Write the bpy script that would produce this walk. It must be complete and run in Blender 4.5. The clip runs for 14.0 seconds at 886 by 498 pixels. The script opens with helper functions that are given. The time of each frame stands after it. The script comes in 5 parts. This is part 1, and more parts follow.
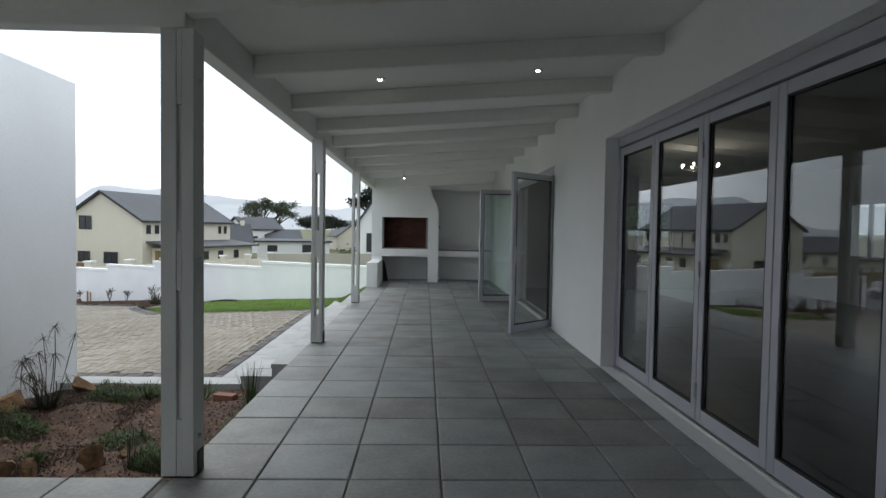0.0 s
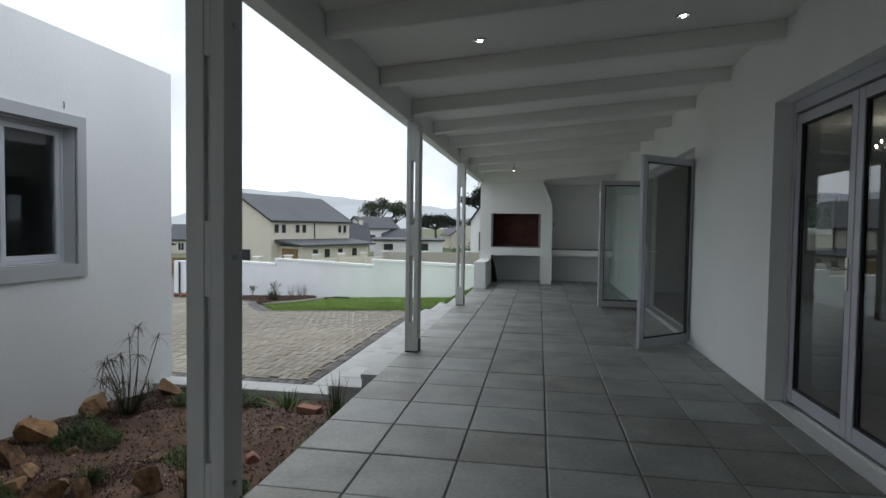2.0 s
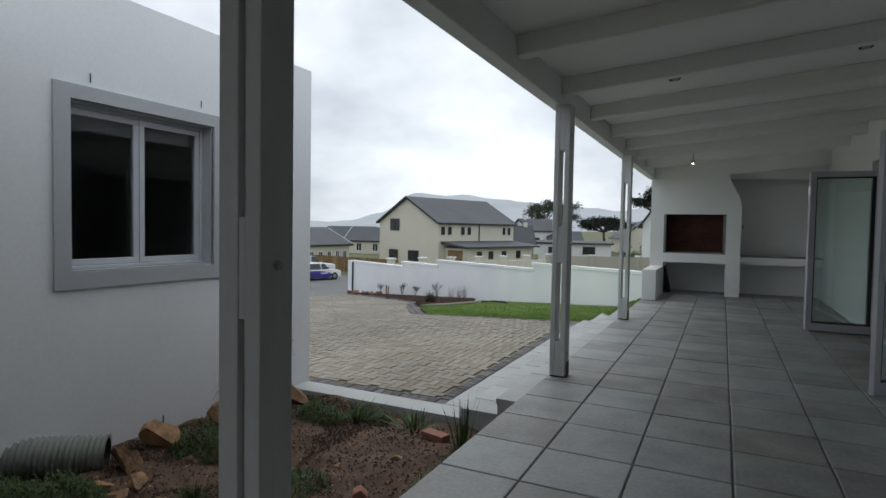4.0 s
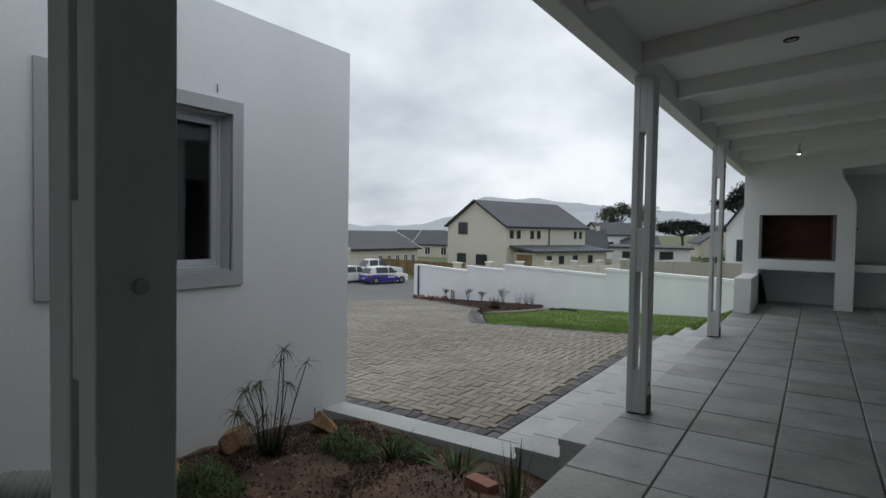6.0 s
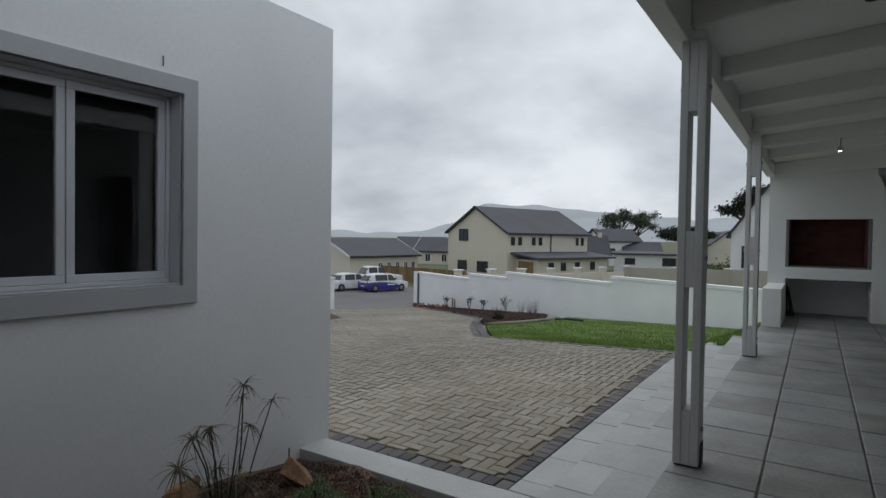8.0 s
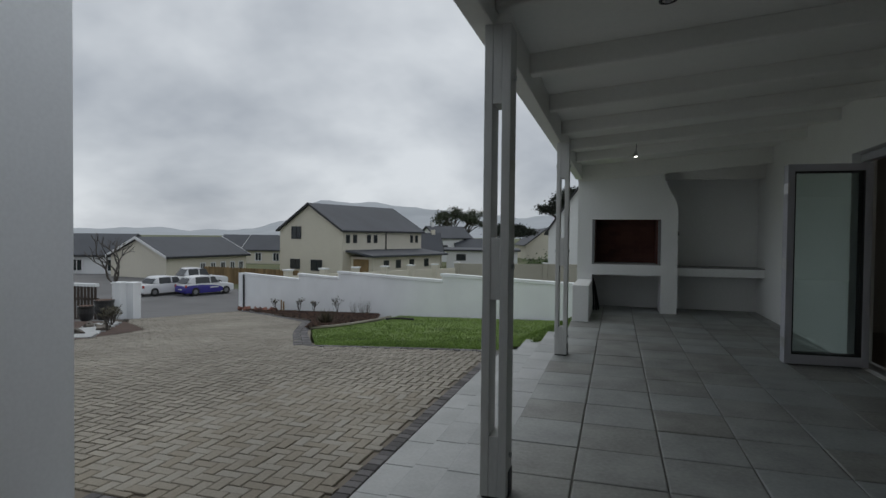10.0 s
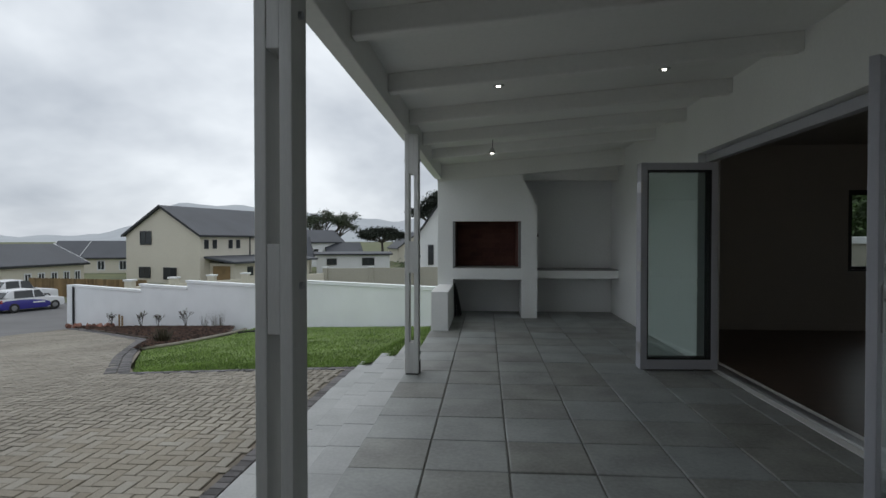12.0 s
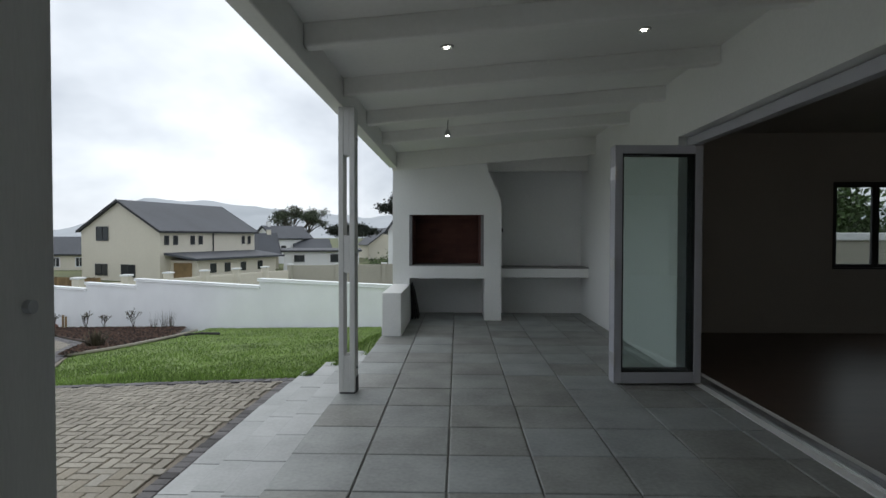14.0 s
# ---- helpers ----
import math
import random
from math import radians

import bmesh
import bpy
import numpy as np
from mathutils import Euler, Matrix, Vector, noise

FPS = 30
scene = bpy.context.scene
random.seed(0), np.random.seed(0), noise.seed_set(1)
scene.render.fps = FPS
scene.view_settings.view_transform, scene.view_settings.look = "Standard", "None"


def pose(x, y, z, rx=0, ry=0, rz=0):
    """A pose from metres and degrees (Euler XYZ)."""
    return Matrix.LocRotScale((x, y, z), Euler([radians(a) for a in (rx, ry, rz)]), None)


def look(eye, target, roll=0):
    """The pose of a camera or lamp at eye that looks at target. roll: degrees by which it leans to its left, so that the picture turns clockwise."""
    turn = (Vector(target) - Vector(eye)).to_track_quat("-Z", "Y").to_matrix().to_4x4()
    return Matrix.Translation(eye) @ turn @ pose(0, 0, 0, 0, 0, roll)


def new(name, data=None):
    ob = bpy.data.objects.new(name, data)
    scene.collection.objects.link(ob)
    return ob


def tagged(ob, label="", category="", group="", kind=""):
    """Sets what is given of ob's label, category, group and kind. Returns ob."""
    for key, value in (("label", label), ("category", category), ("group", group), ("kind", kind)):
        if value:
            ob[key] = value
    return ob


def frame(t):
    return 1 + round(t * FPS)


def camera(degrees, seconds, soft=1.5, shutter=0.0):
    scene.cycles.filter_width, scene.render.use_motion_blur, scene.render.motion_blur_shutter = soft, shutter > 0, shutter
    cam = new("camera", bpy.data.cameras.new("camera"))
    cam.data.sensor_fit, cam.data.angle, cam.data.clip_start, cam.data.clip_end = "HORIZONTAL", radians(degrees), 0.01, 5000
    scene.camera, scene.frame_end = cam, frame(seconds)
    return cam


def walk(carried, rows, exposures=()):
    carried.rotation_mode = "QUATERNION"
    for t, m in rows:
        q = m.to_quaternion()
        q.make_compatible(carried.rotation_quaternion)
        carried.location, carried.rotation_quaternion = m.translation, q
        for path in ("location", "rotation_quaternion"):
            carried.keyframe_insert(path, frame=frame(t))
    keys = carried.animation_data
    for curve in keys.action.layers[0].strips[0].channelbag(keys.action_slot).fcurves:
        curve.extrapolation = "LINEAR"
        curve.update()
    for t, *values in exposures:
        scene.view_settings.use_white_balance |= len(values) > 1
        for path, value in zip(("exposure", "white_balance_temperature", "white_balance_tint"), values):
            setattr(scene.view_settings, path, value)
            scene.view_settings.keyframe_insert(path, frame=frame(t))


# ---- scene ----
cam = camera(76.2, 14.0)
PATH = [
    (0, (-0.109, -3.538, 1.361), (-0.044, -1.54, 1.293), 0.9),
    (0.5, (-0.112, -3.313, 1.377), (-0.085, -1.315, 1.308), 0.9),
    (1, (-0.113, -3.07, 1.367), (-0.167, -1.072, 1.298), 0.9),
    (1.5, (-0.107, -2.835, 1.351), (-0.248, -0.842, 1.279), 0.8),
    (2, (-0.072, -2.621, 1.316), (-0.405, -0.651, 1.239), 0.8),
    (2.5, (-0.022, -2.406, 1.296), (-0.599, -0.493, 1.217), 0.7),
    (3, (-0.049, -2.195, 1.298), (-0.755, -0.325, 1.217), 0.9),
    (3.5, (-0.062, -2.003, 1.298), (-0.848, -0.166, 1.223), 0.8),
    (4, (-0.093, -1.776, 1.309), (-0.978, 0.016, 1.232), 1.0),
    (6.5, (-0.461, -0.791, 1.286), (-1.578, 0.866, 1.22), 1.0),
    (7, (-0.61, -0.612, 1.295), (-1.738, 1.039, 1.23), 1.1),
    (7.2, (-0.665, -0.529, 1.278), (-1.792, 1.122, 1.218), 1.1),
    (9.3, (-0.825, 0.125, 1.281), (-1.669, 1.937, 1.237), 0.7),
    (9.5, (-0.828, 0.21, 1.303), (-1.591, 2.058, 1.253), 0.8),
    (10, (-0.793, 0.335, 1.335), (-1.378, 2.247, 1.289), 0.6),
    (10.5, (-0.742, 0.539, 1.339), (-1.19, 2.487, 1.299), 0.3),
    (11, (-0.719, 0.768, 1.351), (-1.03, 2.744, 1.312), 0.1),
    (11.5, (-0.692, 0.982, 1.345), (-0.898, 2.971, 1.308), 0.1),
    (12, (-0.642, 1.228, 1.343), (-0.792, 3.222, 1.311), 0.0),
    (12.5, (-0.611, 1.452, 1.341), (-0.735, 3.447, 1.302), 0.1),
    (13, (-0.581, 1.687, 1.345), (-0.675, 3.684, 1.304), 0.1),
    (13.5, (-0.521, 1.892, 1.333), (-0.58, 3.891, 1.291), 0.2),
    (14, (-0.449, 2.107, 1.321), (-0.5, 4.106, 1.277), 0.1),
]
EXPOSURES = [(0.0, 0.92), (1.0, 0.84), (3.0, 0.50), (4.2, 0.36), (6.4, 0.07), (7.0, 0.0), (9.5, -0.27), (10.0, -0.33), (11.0, -0.22), (12.0, 0.11), (13.0, 0.25), (14.0, 0.43)]
walk(cam, [(t, look(eye, target, roll)) for t, eye, target, roll in PATH], EXPOSURES)

# ---- world and sun ----
world = bpy.data.worlds.new("overcast_sky")
scene.world = world
world.use_nodes = True
wn, wl = world.node_tree.nodes, world.node_tree.links
wn.clear()
w_out = wn.new("ShaderNodeOutputWorld")
w_bg = wn.new("ShaderNodeBackground")
w_sky = wn.new("ShaderNodeTexSky")
w_sky.sky_type = "NISHITA"
w_sky.sun_disc = False
w_sky.sun_elevation, w_sky.sun_rotation = radians(63), radians(-23)
w_co = wn.new("ShaderNodeTexCoord")
w_sep = wn.new("ShaderNodeSeparateXYZ")
wl.new(w_co.outputs["Generated"], w_sep.inputs[0])
w_up = wn.new("ShaderNodeMath")
w_up.operation = "MAXIMUM"
wl.new(w_sep.outputs["Z"], w_up.inputs[0])
w_up.inputs[1].default_value = 0.0
w_add = wn.new("ShaderNodeMath")
w_add.operation = "ADD"
wl.new(w_up.outputs[0], w_add.inputs[0])
w_add.inputs[1].default_value = 0.55
w_div = wn.new("ShaderNodeVectorMath")
w_div.operation = "DIVIDE"
w_cmb = wn.new("ShaderNodeCombineXYZ")
for k in range(3):
    wl.new(w_add.outputs[0], w_cmb.inputs[k])
wl.new(w_co.outputs["Generated"], w_div.inputs[0])
wl.new(w_cmb.outputs[0], w_div.inputs[1])
w_n1 = wn.new("ShaderNodeTexNoise")
w_n1.inputs["Scale"].default_value = 1.75
w_n1.inputs["Detail"].default_value = 5.0
w_n1.inputs["Roughness"].default_value = 0.52
w_n1.inputs["Distortion"].default_value = 0.12
wl.new(w_div.outputs[0], w_n1.inputs["Vector"])
w_ramp = wn.new("ShaderNodeValToRGB")
w_ramp.color_ramp.elements[0].position, w_ramp.color_ramp.elements[0].color = 0.34, (0.43, 0.475, 0.54, 1)
w_ramp.color_ramp.elements[1].position, w_ramp.color_ramp.elements[1].color = 0.66, (0.89, 0.94, 0.99, 1)
wl.new(w_n1.outputs["Fac"], w_ramp.inputs[0])
w_mul = wn.new("ShaderNodeVectorMath")
w_mul.operation = "SCALE"
w_mul.inputs["Scale"].default_value = 0.06
wl.new(w_sky.outputs[0], w_mul.inputs[0])
w_mix = wn.new("ShaderNodeMix")
w_mix.data_type = "RGBA"
w_mix.inputs[0].default_value = 0.93
wl.new(w_mul.outputs[0], w_mix.inputs[6])
wl.new(w_ramp.outputs[0], w_mix.inputs[7])
wl.new(w_mix.outputs[2], w_bg.inputs[0])
w_bg.inputs[1].default_value = 0.98
wl.new(w_bg.outputs[0], w_out.inputs[0])

sun_data = bpy.data.lights.new("sun", "SUN")
sun_data.energy, sun_data.angle, sun_data.color = 0.82, radians(60), (1.0, 0.985, 0.95)
sun = new("sun", sun_data)
sun.matrix_basis = look((-9, 21, 46), (0, 0, 0))


# ---- materials ----
def surface(name, col, rough=0.6, var=0.12, scale=1.5, fine=45.0, bump=0.08, metal=0.0, dark=None, rnd=0.0, island=0.0, spec=0.5, stretch=None, alpha_dirt=0.35):
    """A painted, cast or natural surface: colour that drifts at two scales, with fine relief."""
    m = bpy.data.materials.new(name)
    m.use_nodes = True
    n, l = m.node_tree.nodes, m.node_tree.links
    b = n["Principled BSDF"]
    g = n.new("ShaderNodeNewGeometry")
    pos = g.outputs["Position"]
    if stretch:
        mp = n.new("ShaderNodeVectorMath")
        mp.operation = "MULTIPLY"
        mp.inputs[1].default_value = stretch
        l.new(pos, mp.inputs[0])
        pos = mp.outputs[0]
    big = n.new("ShaderNodeTexNoise")
    big.inputs["Scale"].default_value, big.inputs["Detail"].default_value = scale, 5.0
    small = n.new("ShaderNodeTexNoise")
    small.inputs["Scale"].default_value, small.inputs["Detail"].default_value = fine, 3.0
    l.new(pos, big.inputs["Vector"])
    l.new(pos, small.inputs["Vector"])
    mx = n.new("ShaderNodeMath")
    mx.operation = "MULTIPLY_ADD"
    mx.inputs[1].default_value = 0.65
    l.new(big.outputs["Fac"], mx.inputs[0])
    sc = n.new("ShaderNodeMath")
    sc.operation = "MULTIPLY"
    sc.inputs[1].default_value = alpha_dirt
    l.new(small.outputs["Fac"], sc.inputs[0])
    l.new(sc.outputs[0], mx.inputs[2])
    fac = mx.outputs[0]
    if rnd or island:
        if rnd:
            src = n.new("ShaderNodeObjectInfo").outputs["Random"]
        else:
            src = g.outputs["Random Per Island"]
        ra = n.new("ShaderNodeMath")
        ra.operation = "MULTIPLY_ADD"
        ra.inputs[1].default_value = rnd or island
        l.new(src, ra.inputs[0])
        sub = n.new("ShaderNodeMath")
        sub.operation = "SUBTRACT"
        sub.inputs[1].default_value = (rnd or island) * 0.5
        l.new(fac, sub.inputs[0])
        l.new(sub.outputs[0], ra.inputs[2])
        fac = ra.outputs[0]
    ramp = n.new("ShaderNodeValToRGB")
    lo = dark or tuple(c * (1 - var * 1.6) for c in col)
    hi = tuple(min(1.0, c * (1 + var * 0.9)) for c in col)
    ramp.color_ramp.elements[0].position, ramp.color_ramp.elements[0].color = 0.28, (*lo, 1)
    ramp.color_ramp.elements[1].position, ramp.color_ramp.elements[1].color = 0.72, (*hi, 1)
    l.new(fac, ramp.inputs[0])
    l.new(ramp.outputs[0], b.inputs["Base Color"])
    b.inputs["Roughness"].default_value = rough
    b.inputs["Metallic"].default_value = metal
    b.inputs["Specular IOR Level"].default_value = spec
    if bump:
        bp = n.new("ShaderNodeBump")
        bp.inputs["Strength"].default_value = bump
        bp.inputs["Distance"].default_value = 0.01
        l.new(fac, bp.inputs["Height"])
        l.new(bp.outputs[0], b.inputs["Normal"])
    return m


def glass_material(name, tint, ior=1.5, gain=1.0):
    """A thin clear pane: light passes straight, and the surface mirrors more at a slant."""
    m = bpy.data.materials.new(name)
    m.use_nodes = True
    n, l = m.node_tree.nodes, m.node_tree.links
    n.clear()
    out = n.new("ShaderNodeOutputMaterial")
    tr = n.new("ShaderNodeBsdfTransparent")
    tr.inputs[0].default_value = (*tint, 1)
    gl = n.new("ShaderNodeBsdfGlossy")
    gl.inputs["Roughness"].default_value = 0.0
    gl.inputs[0].default_value = (0.95, 0.97, 1.0, 1)
    lw = n.new("ShaderNodeLayerWeight")
    lw.inputs["Blend"].default_value = 0.5
    pw = n.new("ShaderNodeMath")
    pw.operation = "POWER"
    pw.inputs[1].default_value = 5.0
    l.new(lw.outputs["Facing"], pw.inputs[0])
    f0 = ((ior - 1) / (ior + 1)) ** 2
    mu = n.new("ShaderNodeMath")
    mu.operation = "MULTIPLY_ADD"
    mu.use_clamp = True
    mu.inputs[1].default_value, mu.inputs[2].default_value = (1 - f0) * gain, f0 * gain
    l.new(pw.outputs[0], mu.inputs[0])
    mix = n.new("ShaderNodeMixShader")
    l.new(mu.outputs[0], mix.inputs[0])
    l.new(tr.outputs[0], mix.inputs[1])
    l.new(gl.outputs[0], mix.inputs[2])
    l.new(mix.outputs[0], out.inputs[0])
    return m


def glow(name, col, strength):
    m = bpy.data.materials.new(name)
    m.use_nodes = True
    b = m.node_tree.nodes["Principled BSDF"]
    b.inputs["Base Color"].default_value = (*col, 1)
    b.inputs["Emission Color"].default_value = (*col, 1)
    b.inputs["Emission Strength"].default_value = strength
    return m


M_PLASTER = surface("white_plaster", (0.83, 0.84, 0.83), 0.75, 0.05, 0.9, 35, 0.12)
M_WALL_EXT = surface("white_exterior_plaster", (0.86, 0.88, 0.90), 0.8, 0.06, 0.7, 40, 0.15)
M_CEIL = surface("white_ceiling_paint", (0.83, 0.83, 0.80), 0.7, 0.05, 0.8, 30, 0.1)
M_TRIM = surface("grey_window_surround", (0.47, 0.49, 0.51), 0.7, 0.05, 1.5, 40, 0.1)
M_TILE = surface("grey_concrete_tile", (0.335, 0.345, 0.338), 0.56, 0.2, 2.6, 38, 0.10, rnd=0.2, dark=(0.205, 0.21, 0.205), spec=0.38)
M_MORTAR = surface("tile_joint_mortar", (0.19, 0.187, 0.175), 0.9, 0.25, 4, 60, 0.2)
M_STEP = surface("pale_concrete_step_paver", (0.43, 0.445, 0.445), 0.75, 0.14, 2.0, 40, 0.12, rnd=0.15)
M_PAVER = surface("buff_clay_paver", (0.30, 0.277, 0.232), 0.85, 0.2, 0.55, 60, 0.25, rnd=0.2, dark=(0.185, 0.168, 0.138))
M_PAVER_J = surface("buff_clay_paver_bulk", (0.30, 0.277, 0.232), 0.85, 0.2, 0.55, 60, 0.25, island=0.2, dark=(0.185, 0.168, 0.138))
M_DARKPAV = surface("charcoal_paver", (0.125, 0.120, 0.122), 0.85, 0.3, 3, 60, 0.25, rnd=0.5)
M_DARKPAV_J = surface("charcoal_paver_bulk", (0.115, 0.110, 0.112), 0.85, 0.3, 3, 60, 0.25, island=0.5)
M_SAND = surface("joint_sand", (0.20, 0.175, 0.14), 0.95, 0.25, 3, 70, 0.2)
M_ALU = surface("grey_powder_coated_aluminium", (0.47, 0.475, 0.52), 0.42, 0.04, 2, 80, 0.02, metal=0.1)
M_ALU_WHITE = surface("white_aluminium", (0.62, 0.64, 0.68), 0.45, 0.04, 2, 80, 0.02)
M_STEEL = surface("brushed_steel", (0.55, 0.55, 0.55), 0.3, 0.08, 3, 90, 0.03, metal=0.9)
M_BLACK = surface("black_rubber_steel_and_pipe_shade", (0.02, 0.02, 0.022), 0.6, 0.3, 4, 70, 0.1)
M_POST = surface("painted_timber_post", (0.66, 0.665, 0.65), 0.55, 0.09, 1.3, 28, 0.15, stretch=(6, 6, 0.7))
M_SOIL = surface("sandy_soil", (0.118, 0.070, 0.047), 0.95, 0.35, 5.0, 70, 1.0, dark=(0.030, 0.018, 0.013))
M_MULCH = surface("bark_mulch", (0.072, 0.042, 0.030), 0.95, 0.4, 5, 40, 0.9, island=0.7, dark=(0.020, 0.012, 0.009))
M_ROCK = surface("ochre_sandstone", (0.27, 0.155, 0.075), 0.85, 0.5, 11, 40, 1.0, dark=(0.05, 0.03, 0.021), rnd=0.25)
M_PEBBLE = surface("mixed_pebble", (0.26, 0.17, 0.13), 0.9, 0.5, 9, 60, 0.3, island=0.8, dark=(0.05, 0.03, 0.025))
M_BRICK = surface("red_clay_brick", (0.29, 0.135, 0.095), 0.85, 0.2, 5, 60, 0.3)
M_GRASS = surface("mown_lawn", (0.15, 0.22, 0.05), 0.9, 0.35, 0.9, 30, 0.6, dark=(0.07, 0.095, 0.03))
M_BLADE = surface("grass_blade", (0.20, 0.30, 0.07), 0.7, 0.35, 0.7, 9, 0.0, island=0.5, dark=(0.085, 0.14, 0.032))
M_FIELD = surface("rough_grass_field", (0.12, 0.135, 0.06), 0.95, 0.3, 0.12, 2.5, 0.3)
M_ASPHALT = surface("worn_asphalt", (0.15, 0.15, 0.152), 0.9, 0.15, 0.4, 30, 0.2)
M_CONDUIT = surface("grey_corrugated_pipe", (0.22, 0.235, 0.215), 0.6, 0.1, 4, 60, 0.05)
M_FIREBRICK = surface("red_firebrick", (0.115, 0.047, 0.036), 0.85, 0.25, 3, 40, 0.3, rnd=0.22)
M_SLAB = surface("dark_screed_counter", (0.24, 0.24, 0.23), 0.6, 0.15, 3, 50, 0.1)
M_FLOOR_IN = surface("brown_laminate_board", (0.075, 0.052, 0.04), 0.36, 0.25, 1.2, 20, 0.05, rnd=0.35, stretch=(1, 6, 1))
# White in itself; darkened here to hold the shade of the room.
M_WALL_IN = surface("interior_paint_darkened_for_shade", (0.42, 0.415, 0.40), 0.8, 0.05, 1, 40, 0.05)
M_GLASS = glass_material("door_glass", (0.80, 0.82, 0.81), 1.52, 1.5)
M_GLASS_OPEN = glass_material("open_leaf_glass", (0.93, 0.95, 0.945), 1.5, 1.5)
M_GLASS_FOLD = glass_material("tinted_stack_glass", (0.945, 0.972, 0.962), 1.5, 1.6)
M_GLASS_WIN = glass_material("window_glass", (0.8, 0.82, 0.82), 1.5, 1.0)
M_GLASS_DARK = surface("dark_far_glass", (0.03, 0.035, 0.04), 0.15, 0.2, 0.5, 3, 0.0)
M_LAMP = glow("lamp_face", (1.0, 0.97, 0.9), 6.0)
M_WARM = glow("warm_bulb", (1.0, 0.88, 0.72), 85.0)
M_CREAM = surface("cream_house_plaster", (0.68, 0.64, 0.545), 0.85, 0.06, 0.2, 6, 0.1)
M_BEIGE = surface("beige_boundary_plaster", (0.42, 0.40, 0.34), 0.85, 0.08, 0.3, 8, 0.1)
M_WHITE_FAR = surface("white_far_plaster", (0.76, 0.77, 0.78), 0.85, 0.05, 0.2, 6, 0.05)
M_ROOF = surface("charcoal_roof_sheet", (0.062, 0.069, 0.083), 0.7, 0.15, 0.3, 5, 0.05)
M_FASCIA = surface("black_fascia", (0.025, 0.027, 0.032), 0.6, 0.1, 1, 10, 0.02)
M_WOODFENCE = surface("brown_timber_fence", (0.23, 0.155, 0.075), 0.85, 0.25, 1.5, 25, 0.2, rnd=0.4)
M_GATE = surface("dark_stained_slat", (0.06, 0.042, 0.032), 0.7, 0.3, 3, 30, 0.1)
M_RIM = surface("dull_alloy_rim", (0.25, 0.25, 0.26), 0.45, 0.1, 3, 40, 0.02, metal=0.4)
M_TWIG = surface("grey_brown_shrub_leaf", (0.11, 0.10, 0.065), 0.8, 0.4, 6, 30, 0.0, island=0.6)
M_LEAF = surface("eucalyptus_foliage", (0.055, 0.072, 0.04), 0.8, 0.4, 0.5, 4, 0.0, island=0.6)
M_PINE = surface("umbrella_pine_foliage", (0.016, 0.024, 0.014), 0.85, 0.4, 0.5, 4, 0.0, island=0.6)
M_SHRUB = surface("garden_shrub_leaf", (0.06, 0.105, 0.028), 0.75, 0.4, 6, 30, 0.0, island=0.6)
M_DRY = surface("dry_stalk", (0.07, 0.06, 0.035), 0.8, 0.4, 8, 40, 0.0, island=0.6)
M_REED = surface("papyrus_stem", (0.04, 0.05, 0.022), 0.7, 0.4, 8, 40, 0.0, island=0.5)
M_BARK = surface("grey_bark", (0.085, 0.075, 0.065), 0.9, 0.3, 2, 15, 0.3)
M_CARWHITE = surface("white_car_paint", (0.72, 0.73, 0.75), 0.2, 0.02, 1, 20, 0.0)
M_CARBLUE = surface("violet_blue_car_paint", (0.045, 0.04, 0.26), 0.2, 0.05, 1, 20, 0.0)
M_TYRE = surface("tyre_rubber", (0.02, 0.02, 0.02), 0.8, 0.2, 5, 40, 0.05)
M_TAIL = surface("red_tail_light", (0.35, 0.02, 0.02), 0.25, 0.05, 5, 30, 0.0)
M_POT = surface("dark_glazed_pot", (0.04, 0.04, 0.042), 0.35, 0.3, 4, 30, 0.05)
M_STONERED = surface("reddish_field_stone", (0.30, 0.15, 0.11), 0.9, 0.4, 6, 35, 0.6, dark=(0.09, 0.045, 0.035), rnd=0.5)
M_ROCKGREY = surface("grey_brown_stone", (0.20, 0.18, 0.155), 0.9, 0.4, 9, 35, 0.8, rnd=0.3)


def tint_by_piece(m, a, b):
    """Lets alike pieces differ a little in hue, as cast tiles do."""
    n, l = m.node_tree.nodes, m.node_tree.links
    bs = n["Principled BSDF"]
    src = bs.inputs["Base Color"].links[0].from_socket
    oi = n.new("ShaderNodeObjectInfo")
    rp = n.new("ShaderNodeValToRGB")
    rp.color_ramp.elements[0].color, rp.color_ramp.elements[1].color = (*a, 1), (*b, 1)
    l.new(oi.outputs["Random"], rp.inputs[0])
    mx = n.new("ShaderNodeMix")
    mx.data_type, mx.blend_type = "RGBA", "MULTIPLY"
    mx.inputs[0].default_value = 1.0
    l.new(src, mx.inputs[6])
    l.new(rp.outputs[0], mx.inputs[7])
    l.new(mx.outputs[2], bs.inputs["Base Color"])


tint_by_piece(M_TILE, (1.0, 0.988, 0.945), (0.95, 0.985, 1.0))
tint_by_piece(M_PAVER, (1.0, 0.97, 0.92), (0.95, 0.97, 1.0))


# ---- small builders ----
def link_mesh(name, bm, material, parent=None, label="", smooth=False):
    me = bpy.data.meshes.new(name)
    bm.normal_update()
    bm.to_mesh(me)
    bm.free()
    if material:
        me.materials.append(material)
    if smooth:
        for p in me.polygons:
            p.use_smooth = True
    ob = new(name, me)
    ob.parent = parent
    if label:
        ob["label"] = label
    return ob


def part(name, bm, material, parent, label="", smooth=False):
    return link_mesh(name, bm, material, parent, label, smooth)


def thing(name, label, category, group="", kind="", at=(0, 0, 0), turn=0.0):
    ob = new(name)
    ob.empty_display_size = 0.1
    ob.matrix_basis = pose(*at, 0, 0, turn)
    return tagged(ob, label, category, group, kind)


